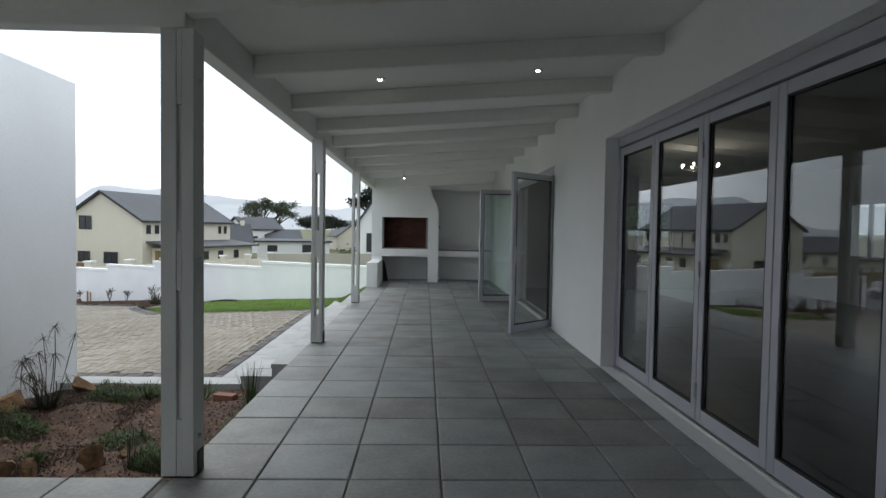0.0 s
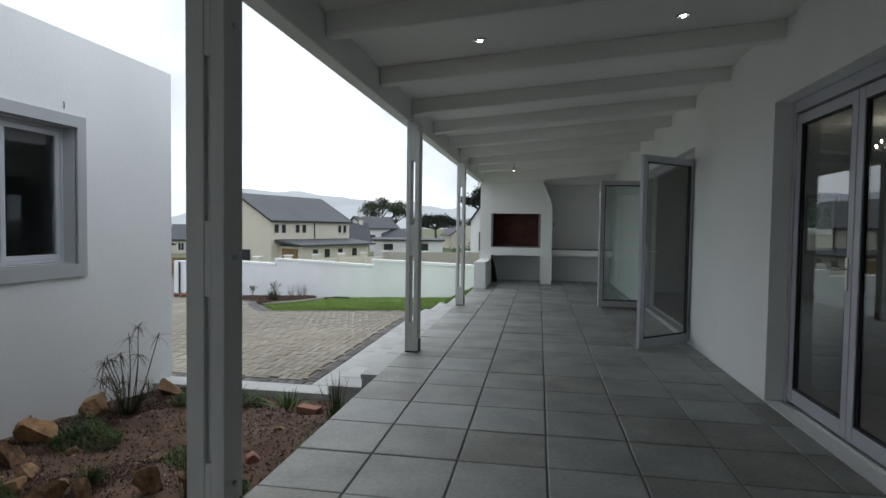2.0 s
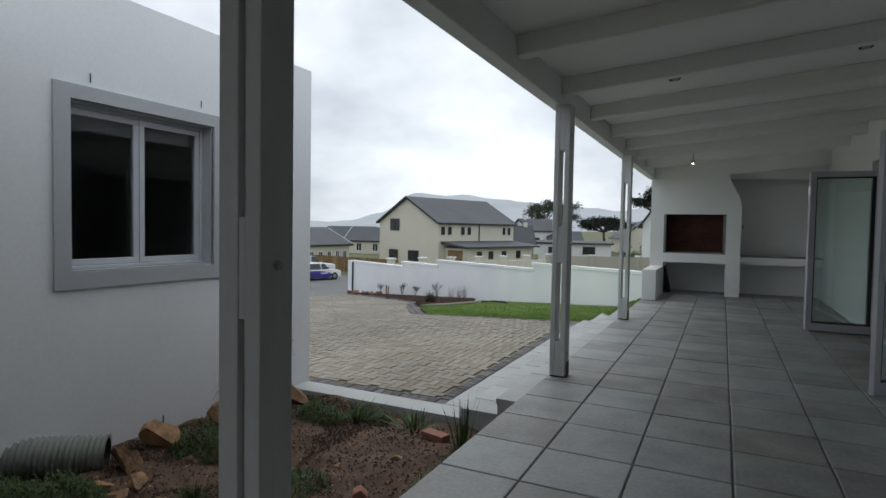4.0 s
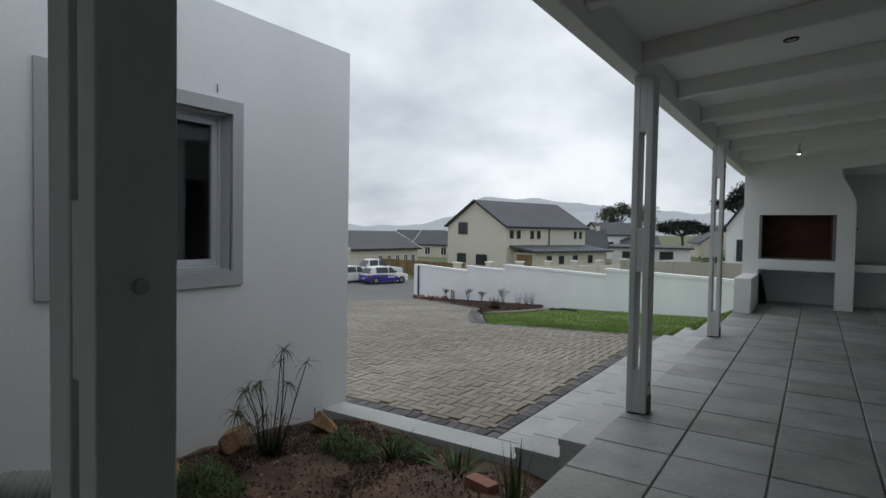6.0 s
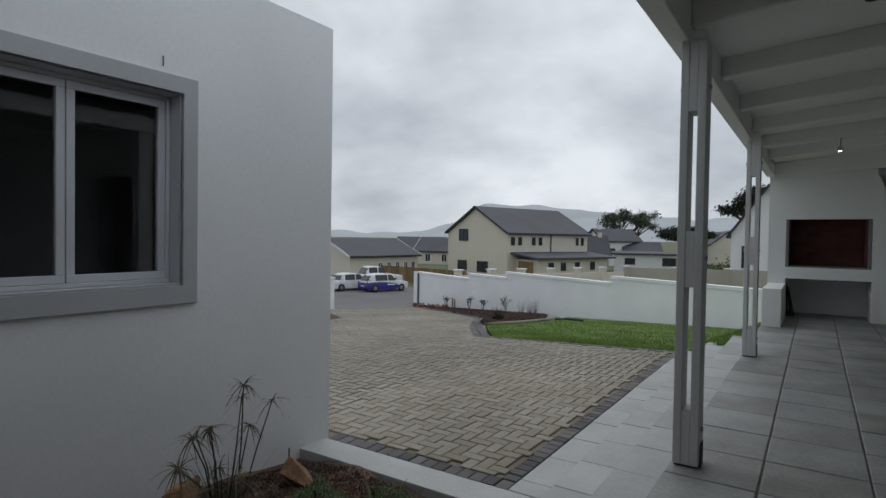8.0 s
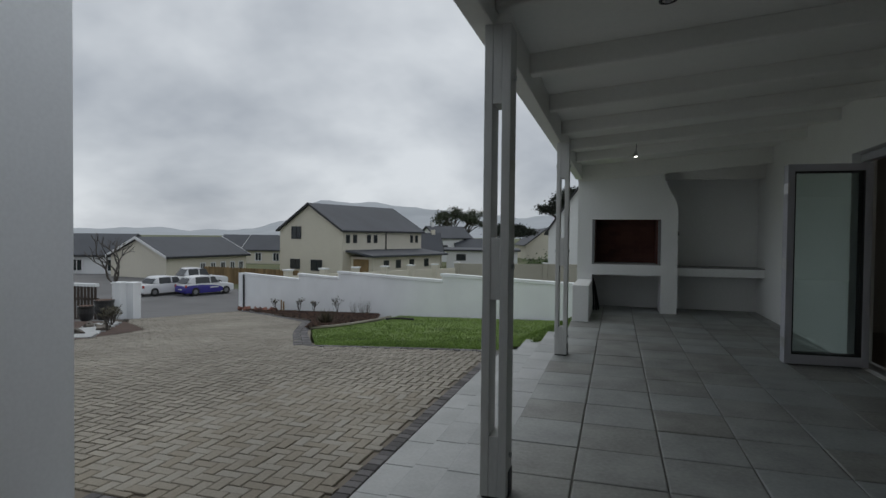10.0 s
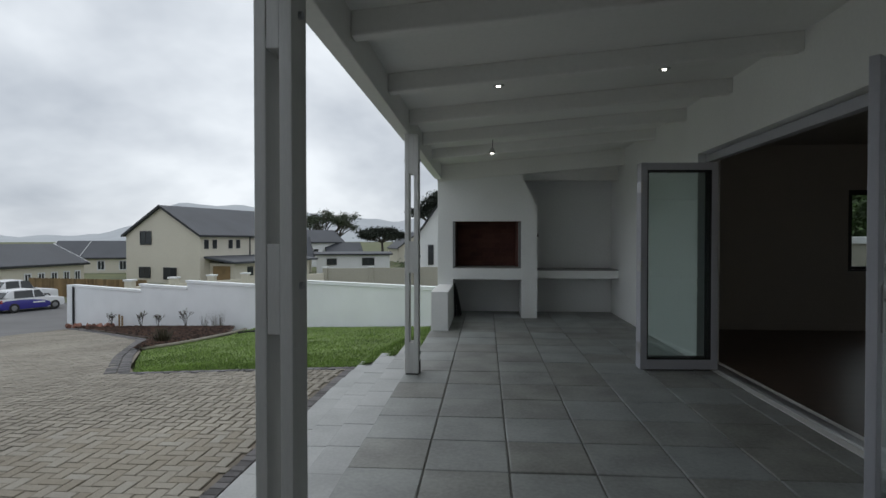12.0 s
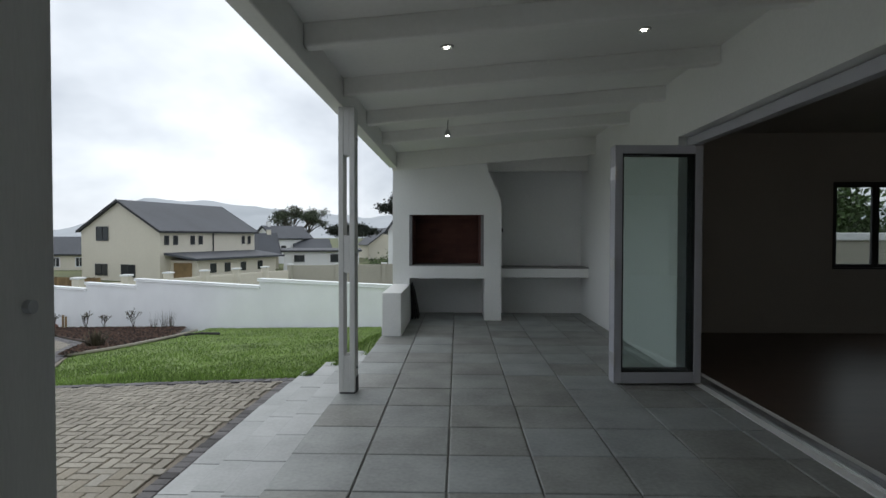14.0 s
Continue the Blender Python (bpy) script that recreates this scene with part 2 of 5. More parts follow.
def structure(name, bm, material, label, category="", smooth=False):
    return tagged(link_mesh(name, bm, material, None, "", smooth), label, category or name.split("_")[0], "", "structure")


def add_box(bm, x0, x1, y0, y1, z0, z1, bevel=0.0):
    got = bmesh.ops.create_cube(bm, size=1.0)
    vs = got["verts"]
    for v in vs:
        v.co = Vector((x0 + (v.co.x + 0.5) * (x1 - x0), y0 + (v.co.y + 0.5) * (y1 - y0), z0 + (v.co.z + 0.5) * (z1 - z0)))
    if bevel:
        es = list({e for v in vs for e in v.link_edges})
        bmesh.ops.bevel(bm, geom=es, offset=bevel, segments=2, affect="EDGES", profile=0.5)
    return bm


def box(x0, x1, y0, y1, z0, z1, bevel=0.0):
    return add_box(bmesh.new(), x0, x1, y0, y1, z0, z1, bevel)


def add_tube(bm, path, radii, seg=8, caps=True):
    """A round tube along a path of points, with one radius a point."""
    rings = []
    pts = [Vector(p) for p in path]
    for i, p in enumerate(pts):
        d = (pts[min(i + 1, len(pts) - 1)] - pts[max(i - 1, 0)])
        d = d.normalized() if d.length > 1e-9 else Vector((0, 0, 1))
        a = d.orthogonal().normalized()
        b = d.cross(a)
        r = radii[i] if isinstance(radii, (list, tuple)) else radii
        rings.append([bm.verts.new(p + r * (math.cos(2 * math.pi * k / seg) * a + math.sin(2 * math.pi * k / seg) * b)) for k in range(seg)])
    for r0, r1 in zip(rings, rings[1:]):
        best = min(range(seg), key=lambda s: (r0[0].co - r1[s].co).length)
        for k in range(seg):
            bm.faces.new((r0[k], r0[(k + 1) % seg], r1[(k + 1 + best) % seg], r1[(k + best) % seg]))
    if caps:
        bm.faces.new(rings[0][::-1])
        bm.faces.new(rings[-1])
    return bm


def tube(path, radii, seg=8):
    return add_tube(bmesh.new(), path, radii, seg)


def prism(outline, axis, a0, a1, bevel=0.0):
    """A flat outline of (u, v) pushed along an axis: x takes (y, z), y takes (x, z), z takes (x, y)."""
    bm = bmesh.new()

    def place(u, v, w):
        return {"x": (w, u, v), "y": (u, w, v), "z": (u, v, w)}[axis]
    lo = [bm.verts.new(place(u, v, a0)) for u, v in outline]
    hi = [bm.verts.new(place(u, v, a1)) for u, v in outline]
    bm.faces.new(lo)
    bm.faces.new(hi[::-1])
    n = len(lo)
    for k in range(n):
        bm.faces.new((lo[k], hi[k], hi[(k + 1) % n], lo[(k + 1) % n]))
    bmesh.ops.recalc_face_normals(bm, faces=bm.faces)
    if bevel:
        bmesh.ops.bevel(bm, geom=list(bm.edges), offset=bevel, segments=2, affect="EDGES", profile=0.5)
    return bm


def wall_with_holes(axis, at0, at1, u0, u1, z0, z1, holes):
    """A wall slab of real thickness; axis 'x' runs along y between x = at0 and at1. holes: (u0, u1, z0, z1)."""
    us = sorted({u0, u1, *[h[0] for h in holes], *[h[1] for h in holes]})
    zs = sorted({z0, z1, *[h[2] for h in holes], *[h[3] for h in holes]})
    us, zs = [u for u in us if u0 <= u <= u1], [z for z in zs if z0 <= z <= z1]
    solid = {}
    for i in range(len(us) - 1):
        for j in range(len(zs) - 1):
            cu, cz = (us[i] + us[i + 1]) / 2, (zs[j] + zs[j + 1]) / 2
            solid[i, j] = not any(h[0] < cu < h[1] and h[2] < cz < h[3] for h in holes)
    bm = bmesh.new()
    cache = {}

    def vert(i, j, s):
        if (i, j, s) not in cache:
            w = at1 if s else at0
            cache[i, j, s] = bm.verts.new((w, us[i], zs[j]) if axis == "x" else (us[i], w, zs[j]))
        return cache[i, j, s]
    for (i, j), ok in solid.items():
        if not ok:
            continue
        for s in (0, 1):
            bm.faces.new([vert(i, j, s), vert(i + 1, j, s), vert(i + 1, j + 1, s), vert(i, j + 1, s)])
        for di, dj, e in ((-1, 0, ((i, j), (i, j + 1))), (1, 0, ((i + 1, j), (i + 1, j + 1))), (0, -1, ((i, j), (i + 1, j))), (0, 1, ((i, j + 1), (i + 1, j + 1)))):
            if not solid.get((i + di, j + dj), False):
                (a, b), (c, d) = e
                bm.faces.new([vert(a, b, 0), vert(c, d, 0), vert(c, d, 1), vert(a, b, 1)])
    bmesh.ops.recalc_face_normals(bm, faces=bm.faces)
    return bm


def from_lists(name, verts, faces, material, parent=None, smooth=False):
    me = bpy.data.meshes.new(name)
    me.from_pydata(verts, [], faces)
    me.update()
    if material:
        me.materials.append(material)
    if smooth:
        for p in me.polygons:
            p.use_smooth = True
    ob = new(name, me)
    ob.parent = parent
    return ob


def step01(t):
    t = max(0.0, min(1.0, t))
    return t * t * (3 - 2 * t)


def ground_z(x, y):
    """The finished level outside: flat by the steps, then falling towards the street."""
    s = -0.45 * x + 0.89 * y - 8.8
    d = max(0.0, 0.5 * (s + math.sqrt(s * s + 1.0)) - 0.06)
    k = -0.40 - 0.105 * d + 3.3
    return -3.3 + 0.5 * (k + math.sqrt(k * k + 0.06))


def lawn_z(x, y):
    lift = 0.37 * max(0.0, min(1.0, (x + 2.55) / 1.10)) * (0.85 + 0.45 * step01((y - 9.1) / 0.7)) * (1 - step01((y - 11.0) / 5.0))
    return ground_z(x, y) + lift


def along(points, n):
    """n + 1 points at even steps along a polyline, rounded at its corners."""
    ps = [Vector((*p, 0)) for p in points]
    seg = [(b - a).length for a, b in zip(ps, ps[1:])]
    total, out = sum(seg), []
    for k in range(n + 1):
        d = total * k / n
        i = 0
        while i < len(seg) - 1 and d > seg[i]:
            d -= seg[i]
            i += 1
        out.append(ps[i].lerp(ps[i + 1], min(1.0, d / seg[i])))
    for _ in range(2):
        out = [out[0]] + [(a + 2 * b + c) / 4 for a, b, c in zip(out, out[1:], out[2:])] + [out[-1]]
    return out


def loft(name, left, right, n, m, level, material, lift=0.0):
    a, b = along(left, n), along(right, n)
    verts, faces = [], []
    for p, q in zip(a, b):
        for j in range(m + 1):
            c = p.lerp(q, j / m)
            verts.append((c.x, c.y, level(c.x, c.y) + lift))
    for i in range(n):
        for j in range(m):
            k = i * (m + 1) + j
            faces.append((k, k + m + 1, k + m + 2, k + 1))
    return from_lists(name, verts, faces, material, None, True)


# ---- ground, lawn, beds, road ----
def build_ground():
    rings = [0.0] + [0.5 * 1.085 ** k for k in range(108)]
    n, cx, cy = 144, -8.0, 10.0
    verts, faces = [(cx, cy, ground_z(cx, cy) - 0.19)], []
    for r in rings[1:]:
        for k in range(n):
            a = 2 * math.pi * k / n
            x, y = cx + r * math.cos(a), cy + r * math.sin(a)
            verts.append((x, y, ground_z(x, y) - 0.19))
    for k in range(n):
        faces.append((0, 1 + k, 1 + (k + 1) % n))
    for i in range(len(rings) - 2):
        for k in range(n):
            a, b = 1 + i * n + k, 1 + i * n + (k + 1) % n
            faces.append((a, a + n, b + n, b))
    tagged(from_lists("ground", verts, faces, M_FIELD, None, True), "rough grass field falling towards the street", "ground", "", "structure")


build_ground()
LAWN_L = [(-5.82, 9.15), (-7.1, 11.25), (-8.25, 13.2), (-8.1, 14.6), (-8.3, 17.6), (-9.3, 22.0)]
LAWN_R = [(-1.46, 9.15), (-1.46, 12.0), (-1.46, 14.5), (-1.2, 16.5), (-1.0, 17.9)]
BED_IN = [(-5.90, 9.2), (-7.6, 11.9), (-10.3, 16.8), (-14.6, 21.3), (-20.6, 27.3)]
BED_A = [(-8.32, 13.1), (-10.3, 16.8), (-14.6, 21.3), (-20.6, 27.3)]
BED_B = [(-8.27, 13.05), (-8.15, 14.6), (-8.5, 18.0), (-10.3, 22.5), (-14.0, 24.4), (-20.7, 27.7)]
tagged(loft("lawn", LAWN_L, LAWN_R, 60, 36, lawn_z, M_GRASS, -0.02), "green mown lawn rising to the terrace", "lawn", "", "structure")
tagged(loft("planting_bed", BED_A, BED_B, 50, 10, lambda x, y: ground_z(x, y) + 0.05 * noise.noise((x * 1.5, y * 1.5, 3)), M_MULCH, 0.035), "dark mulched planting bed along the boundary wall", "flower bed", "", "structure")
tagged(loft("road", [(-17.6, 15.2), (-26.0, 13.5), (-60.0, 10.0)], [(-21.0, 28.6), (-28.0, 39.5), (-60.0, 52.0)], 40, 30, ground_z, M_ASPHALT, -0.03), "worn grey asphalt street", "road", "", "structure")

# ---- terrace floor bed, house walls, roof ----
structure("terrace_slab", box(-1.44, 1.80, -7.0, 12.0, -0.60, -0.012), M_MORTAR, "concrete terrace slab with dark mortar joints", "floor")
structure("terrace_slab_wing", box(-4.11, -1.44, -7.0, -0.50, -0.60, -0.012), M_MORTAR, "concrete slab of the terrace wing", "floor")
structure("planter_edge", box(-1.452, -1.442, -0.50, 2.86, -0.60, -0.034), M_STEP, "pale rendered edge of the terrace", "edging")

OPEN_1, OPEN_2 = (-3.93, 2.10, 0.0, 2.30), (4.34, 7.66, 0.0, 2.29)
structure("wall_east", wall_with_holes("x", 1.69, 1.93, -7.0, 11.95, -0.3, 3.2, [OPEN_1, OPEN_2]), M_PLASTER, "white plastered house wall with two wide door openings", "wall")
# Out of view; put here, in beige, to dim light from the south.
structure("wall_south", box(-4.119, 8.6, -7.25, -7.0005, -0.6, 3.4), M_BEIGE, "unseen beige plastered wall added to hold back light behind the terrace", "wall")


def beam_z(x):
    return 2.44 + 0.081 * (x + 1.40)


# South ends of both ceilings are out of view, placed to shape light.
ceil_bm = prism([(-1.60, beam_z(-1.60) + 0.19), (1.92, beam_z(1.92) + 0.19), (1.92, beam_z(1.92) + 0.33), (-1.60, beam_z(-1.60) + 0.30)], "y", -7.0, 12.6)
structure("ceiling", ceil_bm, M_CEIL, "white painted sloping verandah ceiling", "ceiling")
structure("ceiling_wing", box(-4.11, -1.601, -3.0, -0.30, 2.63, 2.74), M_CEIL, "white painted ceiling of the terrace wing", "ceiling")
for y0 in [-5.31 + 1.21 * k for k in range(13)]:
    structure("roof_beam", prism([(-1.40, beam_z(-1.40) + 0.045), (1.70, beam_z(1.70) + 0.045), (1.70, beam_z(1.70) + 0.20), (-1.40, beam_z(-1.40) + 0.20)], "y", y0, y0 + 0.105, 0.016), M_CEIL, "white painted rounded roof beam", "beam")
structure("edge_beam", box(-1.515, -1.40, -0.33, 10.939, 2.395, 2.66, 0.008), M_CEIL, "white painted edge beam over the posts", "beam")
structure("edge_beam_wing", box(-4.12, -1.40, -0.45, -0.331, 2.415, 2.66, 0.008), M_CEIL, "white painted edge beam of the wing", "beam")
structure("hearth_bulkhead", prism([(-1.47, beam_z(-1.47) - 0.085), (1.688, beam_z(1.688) - 0.085), (1.688, beam_z(1.688) + 0.188), (-1.47, beam_z(-1.47) + 0.188)], "y", 10.94, 10.998), M_CEIL, "white plastered bulkhead over the barbecue", "beam")
structure("gutter", prism([(-1.60, 2.60), (-1.517, 2.56), (-1.517, 2.70), (-1.60, 2.70)], "y", -0.2, 12.6), M_FASCIA, "dark metal gutter along the roof edge", "gutter")


# ---- posts ----
def timber_post(x0, x1, stud, y0, y1, label):
    t = thing("verandah_post", label, "post", "verandah posts", "", (0, 0, 0))
    part("stud", box(x0, x0 + stud[0], y0, y1, 0.012, 2.395, 0.004), M_POST, t)
    part("stud", box(x1 - stud[1], x1, y0, y1, 0.012, 2.395, 0.004), M_POST, t)
    for z0, z1 in ((0.012, 0.32), (1.015, 1.33), (2.0, 2.395)):
        part("spacer", box(x0 + stud[0] + 0.0005, x1 - stud[1] - 0.0005, y0 + 0.003, y1 - 0.003, z0, z1, 0.003), M_POST, t)
    for z in (0.21, 1.18, 2.14):
        for sx, ex in ((x0, -0.014), (x1, 0.014)):
            # Bolts share the post paint; grey stands in for their shadow.
            part("bolt", tube([(sx - ex * 0.3, (y0 + y1) / 2, z), (sx + ex, (y0 + y1) / 2, z)], 0.014, 10), M_TRIM, t, "coach bolt end in post paint, greyed for its shadow")
    # Filler added to the corner post so its slot reads lit, not dark.
    if stud[0] > 0.06:
        part("added_infill", box(x0 + stud[0] + 0.001, x1 - stud[1] - 0.001, y0 + 0.024, y1 - 0.024, 0.32, 2.0), M_POST, t)
    part("foot_plate", box(x0 + 0.008, x1 - 0.008, y0 + 0.008, y1 - 0.008, 0.0, 0.014), M_BLACK, t, "black steel foot plate")
    part("shoe_bracket", box(x1 + 0.0005, x1 + 0.006, y0 + 0.05, y1 - 0.012, 0.0, 0.13, 0.002), M_BLACK, t, "black steel shoe bracket")
    return t


timber_post(-1.508, -1.335, (0.082, 0.062), -0.50, -0.355, "white painted double timber corner post of the verandah")
timber_post(-1.438, -1.303, (0.043, 0.045), 3.124, 3.283, "white painted double timber post on the terrace edge")
timber_post(-1.443, -1.306, (0.043, 0.045), 6.80, 6.955, "white painted double timber post beside the steps")


# ---- folding doors ----
def door_leaf(parent, w, h, m, glass, handle=None, hinge_side=0.0, hinges=True):
    """A glazed aluminium leaf: local x runs from 0 to w, y is its thickness, z up."""
    t, s, top, bot = 0.022, 0.068, 0.075, 0.10
    bm = bmesh.new()
    add_box(bm, 0, s, -t, t, 0, h, 0.004)
    add_box(bm, w - s, w, -t, t, 0, h, 0.004)
    add_box(bm, s, w - s, -t + 0.001, t - 0.001, 0, bot, 0.004)
    add_box(bm, s, w - s, -t + 0.001, t - 0.001, h - top, h, 0.004)
    leaf = part("leaf", bm, M_ALU, parent)
    leaf.matrix_basis = m
    bead = bmesh.new()
    for sy in (-1, 1):
        y0, y1 = (0.006, 0.017) if sy > 0 else (-0.017, -0.006)
        add_box(bead, s, s + 0.012, y0, y1, bot, h - top)
        add_box(bead, w - s - 0.012, w - s, y0, y1, bot, h - top)
        add_box(bead, s + 0.012, w - s - 0.012, y0, y1, bot, bot + 0.012)
        add_box(bead, s + 0.012, w - s - 0.012, y0, y1, h - top - 0.012, h - top)
    part("glazing_bead", bead, M_BLACK, leaf, "black rubber glazing bead")
    pane = part("pane", box(s, w - s, -0.004, 0.004, bot, h - top), glass, leaf, "clear reflective glass pane")
    pane.visible_shadow = False
    if hinges:
        for z in (0.22, h * 0.5, h - 0.25):
            part("hinge", tube([(hinge_side, -t - 0.008, z - 0.055), (hinge_side, -t - 0.008, z - 0.018), (hinge_side, -t - 0.008, z - 0.017), (hinge_side, -t - 0.008, z + 0.055)], [0.011, 0.011, 0.012, 0.012], 8), M_STEEL, leaf, "steel butt hinge")
    if handle is not None:
        hx, d = handle
        bm = box(hx - 0.016, hx + 0.016, -t - 0.007, -t, 0.92, 1.13, 0.003)
        add_tube(bm, [(hx, -t - 0.005, 1.06), (hx, -t - 0.045, 1.06), (hx + d * 0.02, -t - 0.05, 1.06), (hx + d * 0.12, -t - 0.05, 1.06)], 0.009, 8)
        part("handle", bm, M_STEEL, leaf, "chrome lever handle")
        part("lock_plate", box(hx - 0.03, hx - 0.027, -0.012, 0.012, 0.85, 1.2), M_STEEL, leaf, "steel lock plate")
    return leaf


def door_frame(parent, y0, y1, z1, x):
    bm = bmesh.new()
    add_box(bm, x - 0.04, x + 0.04, y1 - 0.045, y1, 0.0, z1, 0.003)
    add_box(bm, x - 0.04, x + 0.04, y0, y0 + 0.045, 0.0, z1, 0.003)
    add_box(bm, x - 0.04, x + 0.04, y0 + 0.045, y1 - 0.045, z1 - 0.085, z1, 0.003)
    part("outer_frame", bm, M_ALU, parent)
    tr = bmesh.new()
    add_box(tr, x - 0.055, x + 0.055, y0, y1, -0.008, 0.008, 0.002)
    for dx in (-0.035, -0.012, 0.012, 0.035):
        add_box(tr, x + dx - 0.004, x + dx + 0.004, y0 + 0.02, y1 - 0.02, 0.008, 0.016)
    part("threshold_track", tr, M_STEEL, parent, "ribbed steel floor track")


def leaf_between(a, b, z=0.02):
    """The pose that lays a leaf's local x from a to b on the plan, with its outside face towards the right of that way."""
    return pose(a[0], a[1], z, 0, 0, math.degrees(math.atan2(b[1] - a[1], b[0] - a[0])))


closed = thing("folding_door", "grey aluminium glazed folding door, closed", "door", "folding doors")
door_frame(closed, OPEN_1[0] + 0.004, OPEN_1[1] - 0.004, 2.296, 1.862)
LW = 0.836
for k in range(7):
    ya = 2.05 - LW * k
    door_leaf(closed, LW - 0.008, 2.165, leaf_between((1.853, ya), (1.853, ya - LW), 0.03), M_GLASS, (LW - 0.06, -1) if k == 0 else None, 0.0 if k % 2 == 0 else LW - 0.008, k % 2 == 0)

opened = thing("folding_door", "grey aluminium glazed folding door, folded open", "door", "folding doors")
door_frame(opened, OPEN_2[0] + 0.004, OPEN_2[1] - 0.004, 2.276, 1.81)
LEN = math.hypot(1.69 - 1.018, 4.37 - 3.79)
door_leaf(opened, LEN, 2.115, leaf_between((1.018, 3.79), (1.69, 4.37)), M_GLASS_OPEN, (0.06, 1), LEN)
for k, (yy, glass) in enumerate(((7.145, M_GLASS_FOLD), (7.20, M_GLASS_FOLD), (7.255, M_GLASS_FOLD))):
    door_leaf(opened, 0.785, 2.11, leaf_between((0.934, yy), (1.722, yy + 0.04)), glass, None, 0.0)

# ---- interior seen through the doors ----
structure("floor_inside", box(1.93, 8.4, -7.0, 10.0, -0.3, -0.004), M_FLOOR_IN, "dark brown laminate floor of the living room", "floor")
structure("wall_inside_north", wall_with_holes("y", 10.0, 10.25, 1.93, 8.6, -0.3, 3.0, [(4.70, 5.90, 0.88, 2.08)]), M_WALL_IN, "living room wall with a window, its paint darkened for indoor shade", "wall")
structure("wall_inside_east", wall_with_holes("x", 8.4, 8.65, -7.0, 10.25, -0.3, 3.0, [(6.5, 7.6, 0.9, 2.05)]), M_WALL_IN, "living room wall with a window, its paint darkened for indoor shade", "wall")
structure("ceiling_inside", box(1.93, 8.6, -7.0, 10.25, 2.75, 2.95), M_WALL_IN, "living room ceiling, its paint darkened for indoor shade", "ceiling")
structure("baseboard", box(1.94, 8.4, 9.98, 9.998, 0.0, 0.10, 0.003), M_WALL_IN, "painted skirting board", "skirting")


def house_window(name, label, m, w, h, panes, frame_m, glass, depth=0.06):
    """Local x along the wall, y into it, z up; panes side by side."""
    t = thing(name, label, "window", "", "structure")
    t.matrix_basis = m
    f = 0.024
    bm = bmesh.new()
    add_box(bm, 0, w, 0, depth, 0, f, 0.004)
    add_box(bm, 0, w, 0, depth, h - f, h, 0.004)
    add_box(bm, 0, f, 0, depth, f, h - f, 0.004)
    add_box(bm, w - f, w, 0, depth, f, h - f, 0.004)
    part("window_frame", bm, frame_m, t)
    step = (w - 2 * f) / panes
    for k in range(panes):
        a = f + k * step
        bm = bmesh.new()
        s = 0.048
        add_box(bm, a + 0.003, a + step - 0.003, 0.008, 0.05, f + 0.002, f + s, 0.004)
        add_box(bm, a + 0.003, a + step - 0.003, 0.008, 0.05, h - f - s, h - f - 0.002, 0.004)
        add_box(bm, a + 0.003, a + s, 0.008, 0.05, f + s, h - f - s, 0.004)
        add_box(bm, a + step - s, a + step - 0.003, 0.008, 0.05, f + s, h - f - s, 0.004)
        sash = part("sash", bm, frame_m, t)
        p = part("pane", box(a + s, a + step - s, 0.024, 0.030, f + s, h - f - s), glass, sash, "dark reflective glass")
        p.visible_shadow = False
    return t


# Frame coloured fascia black to stand for its silhouette against the bright yard.
house_window("window_2", "two-pane living room window, frame coloured black for its silhouette", pose(5.90, 10.08, 0.88, 0, 0, 180), 1.2, 1.20, 2, M_FASCIA, M_GLASS_WIN)
house_window("window_3", "grey two-pane living room side window", pose(8.48, 6.5, 0.9, 0, 0, 90), 1.1, 1.15, 2, M_ALU, M_GLASS_WIN)

# ---- barbecue hearth ----
HY = 11.0


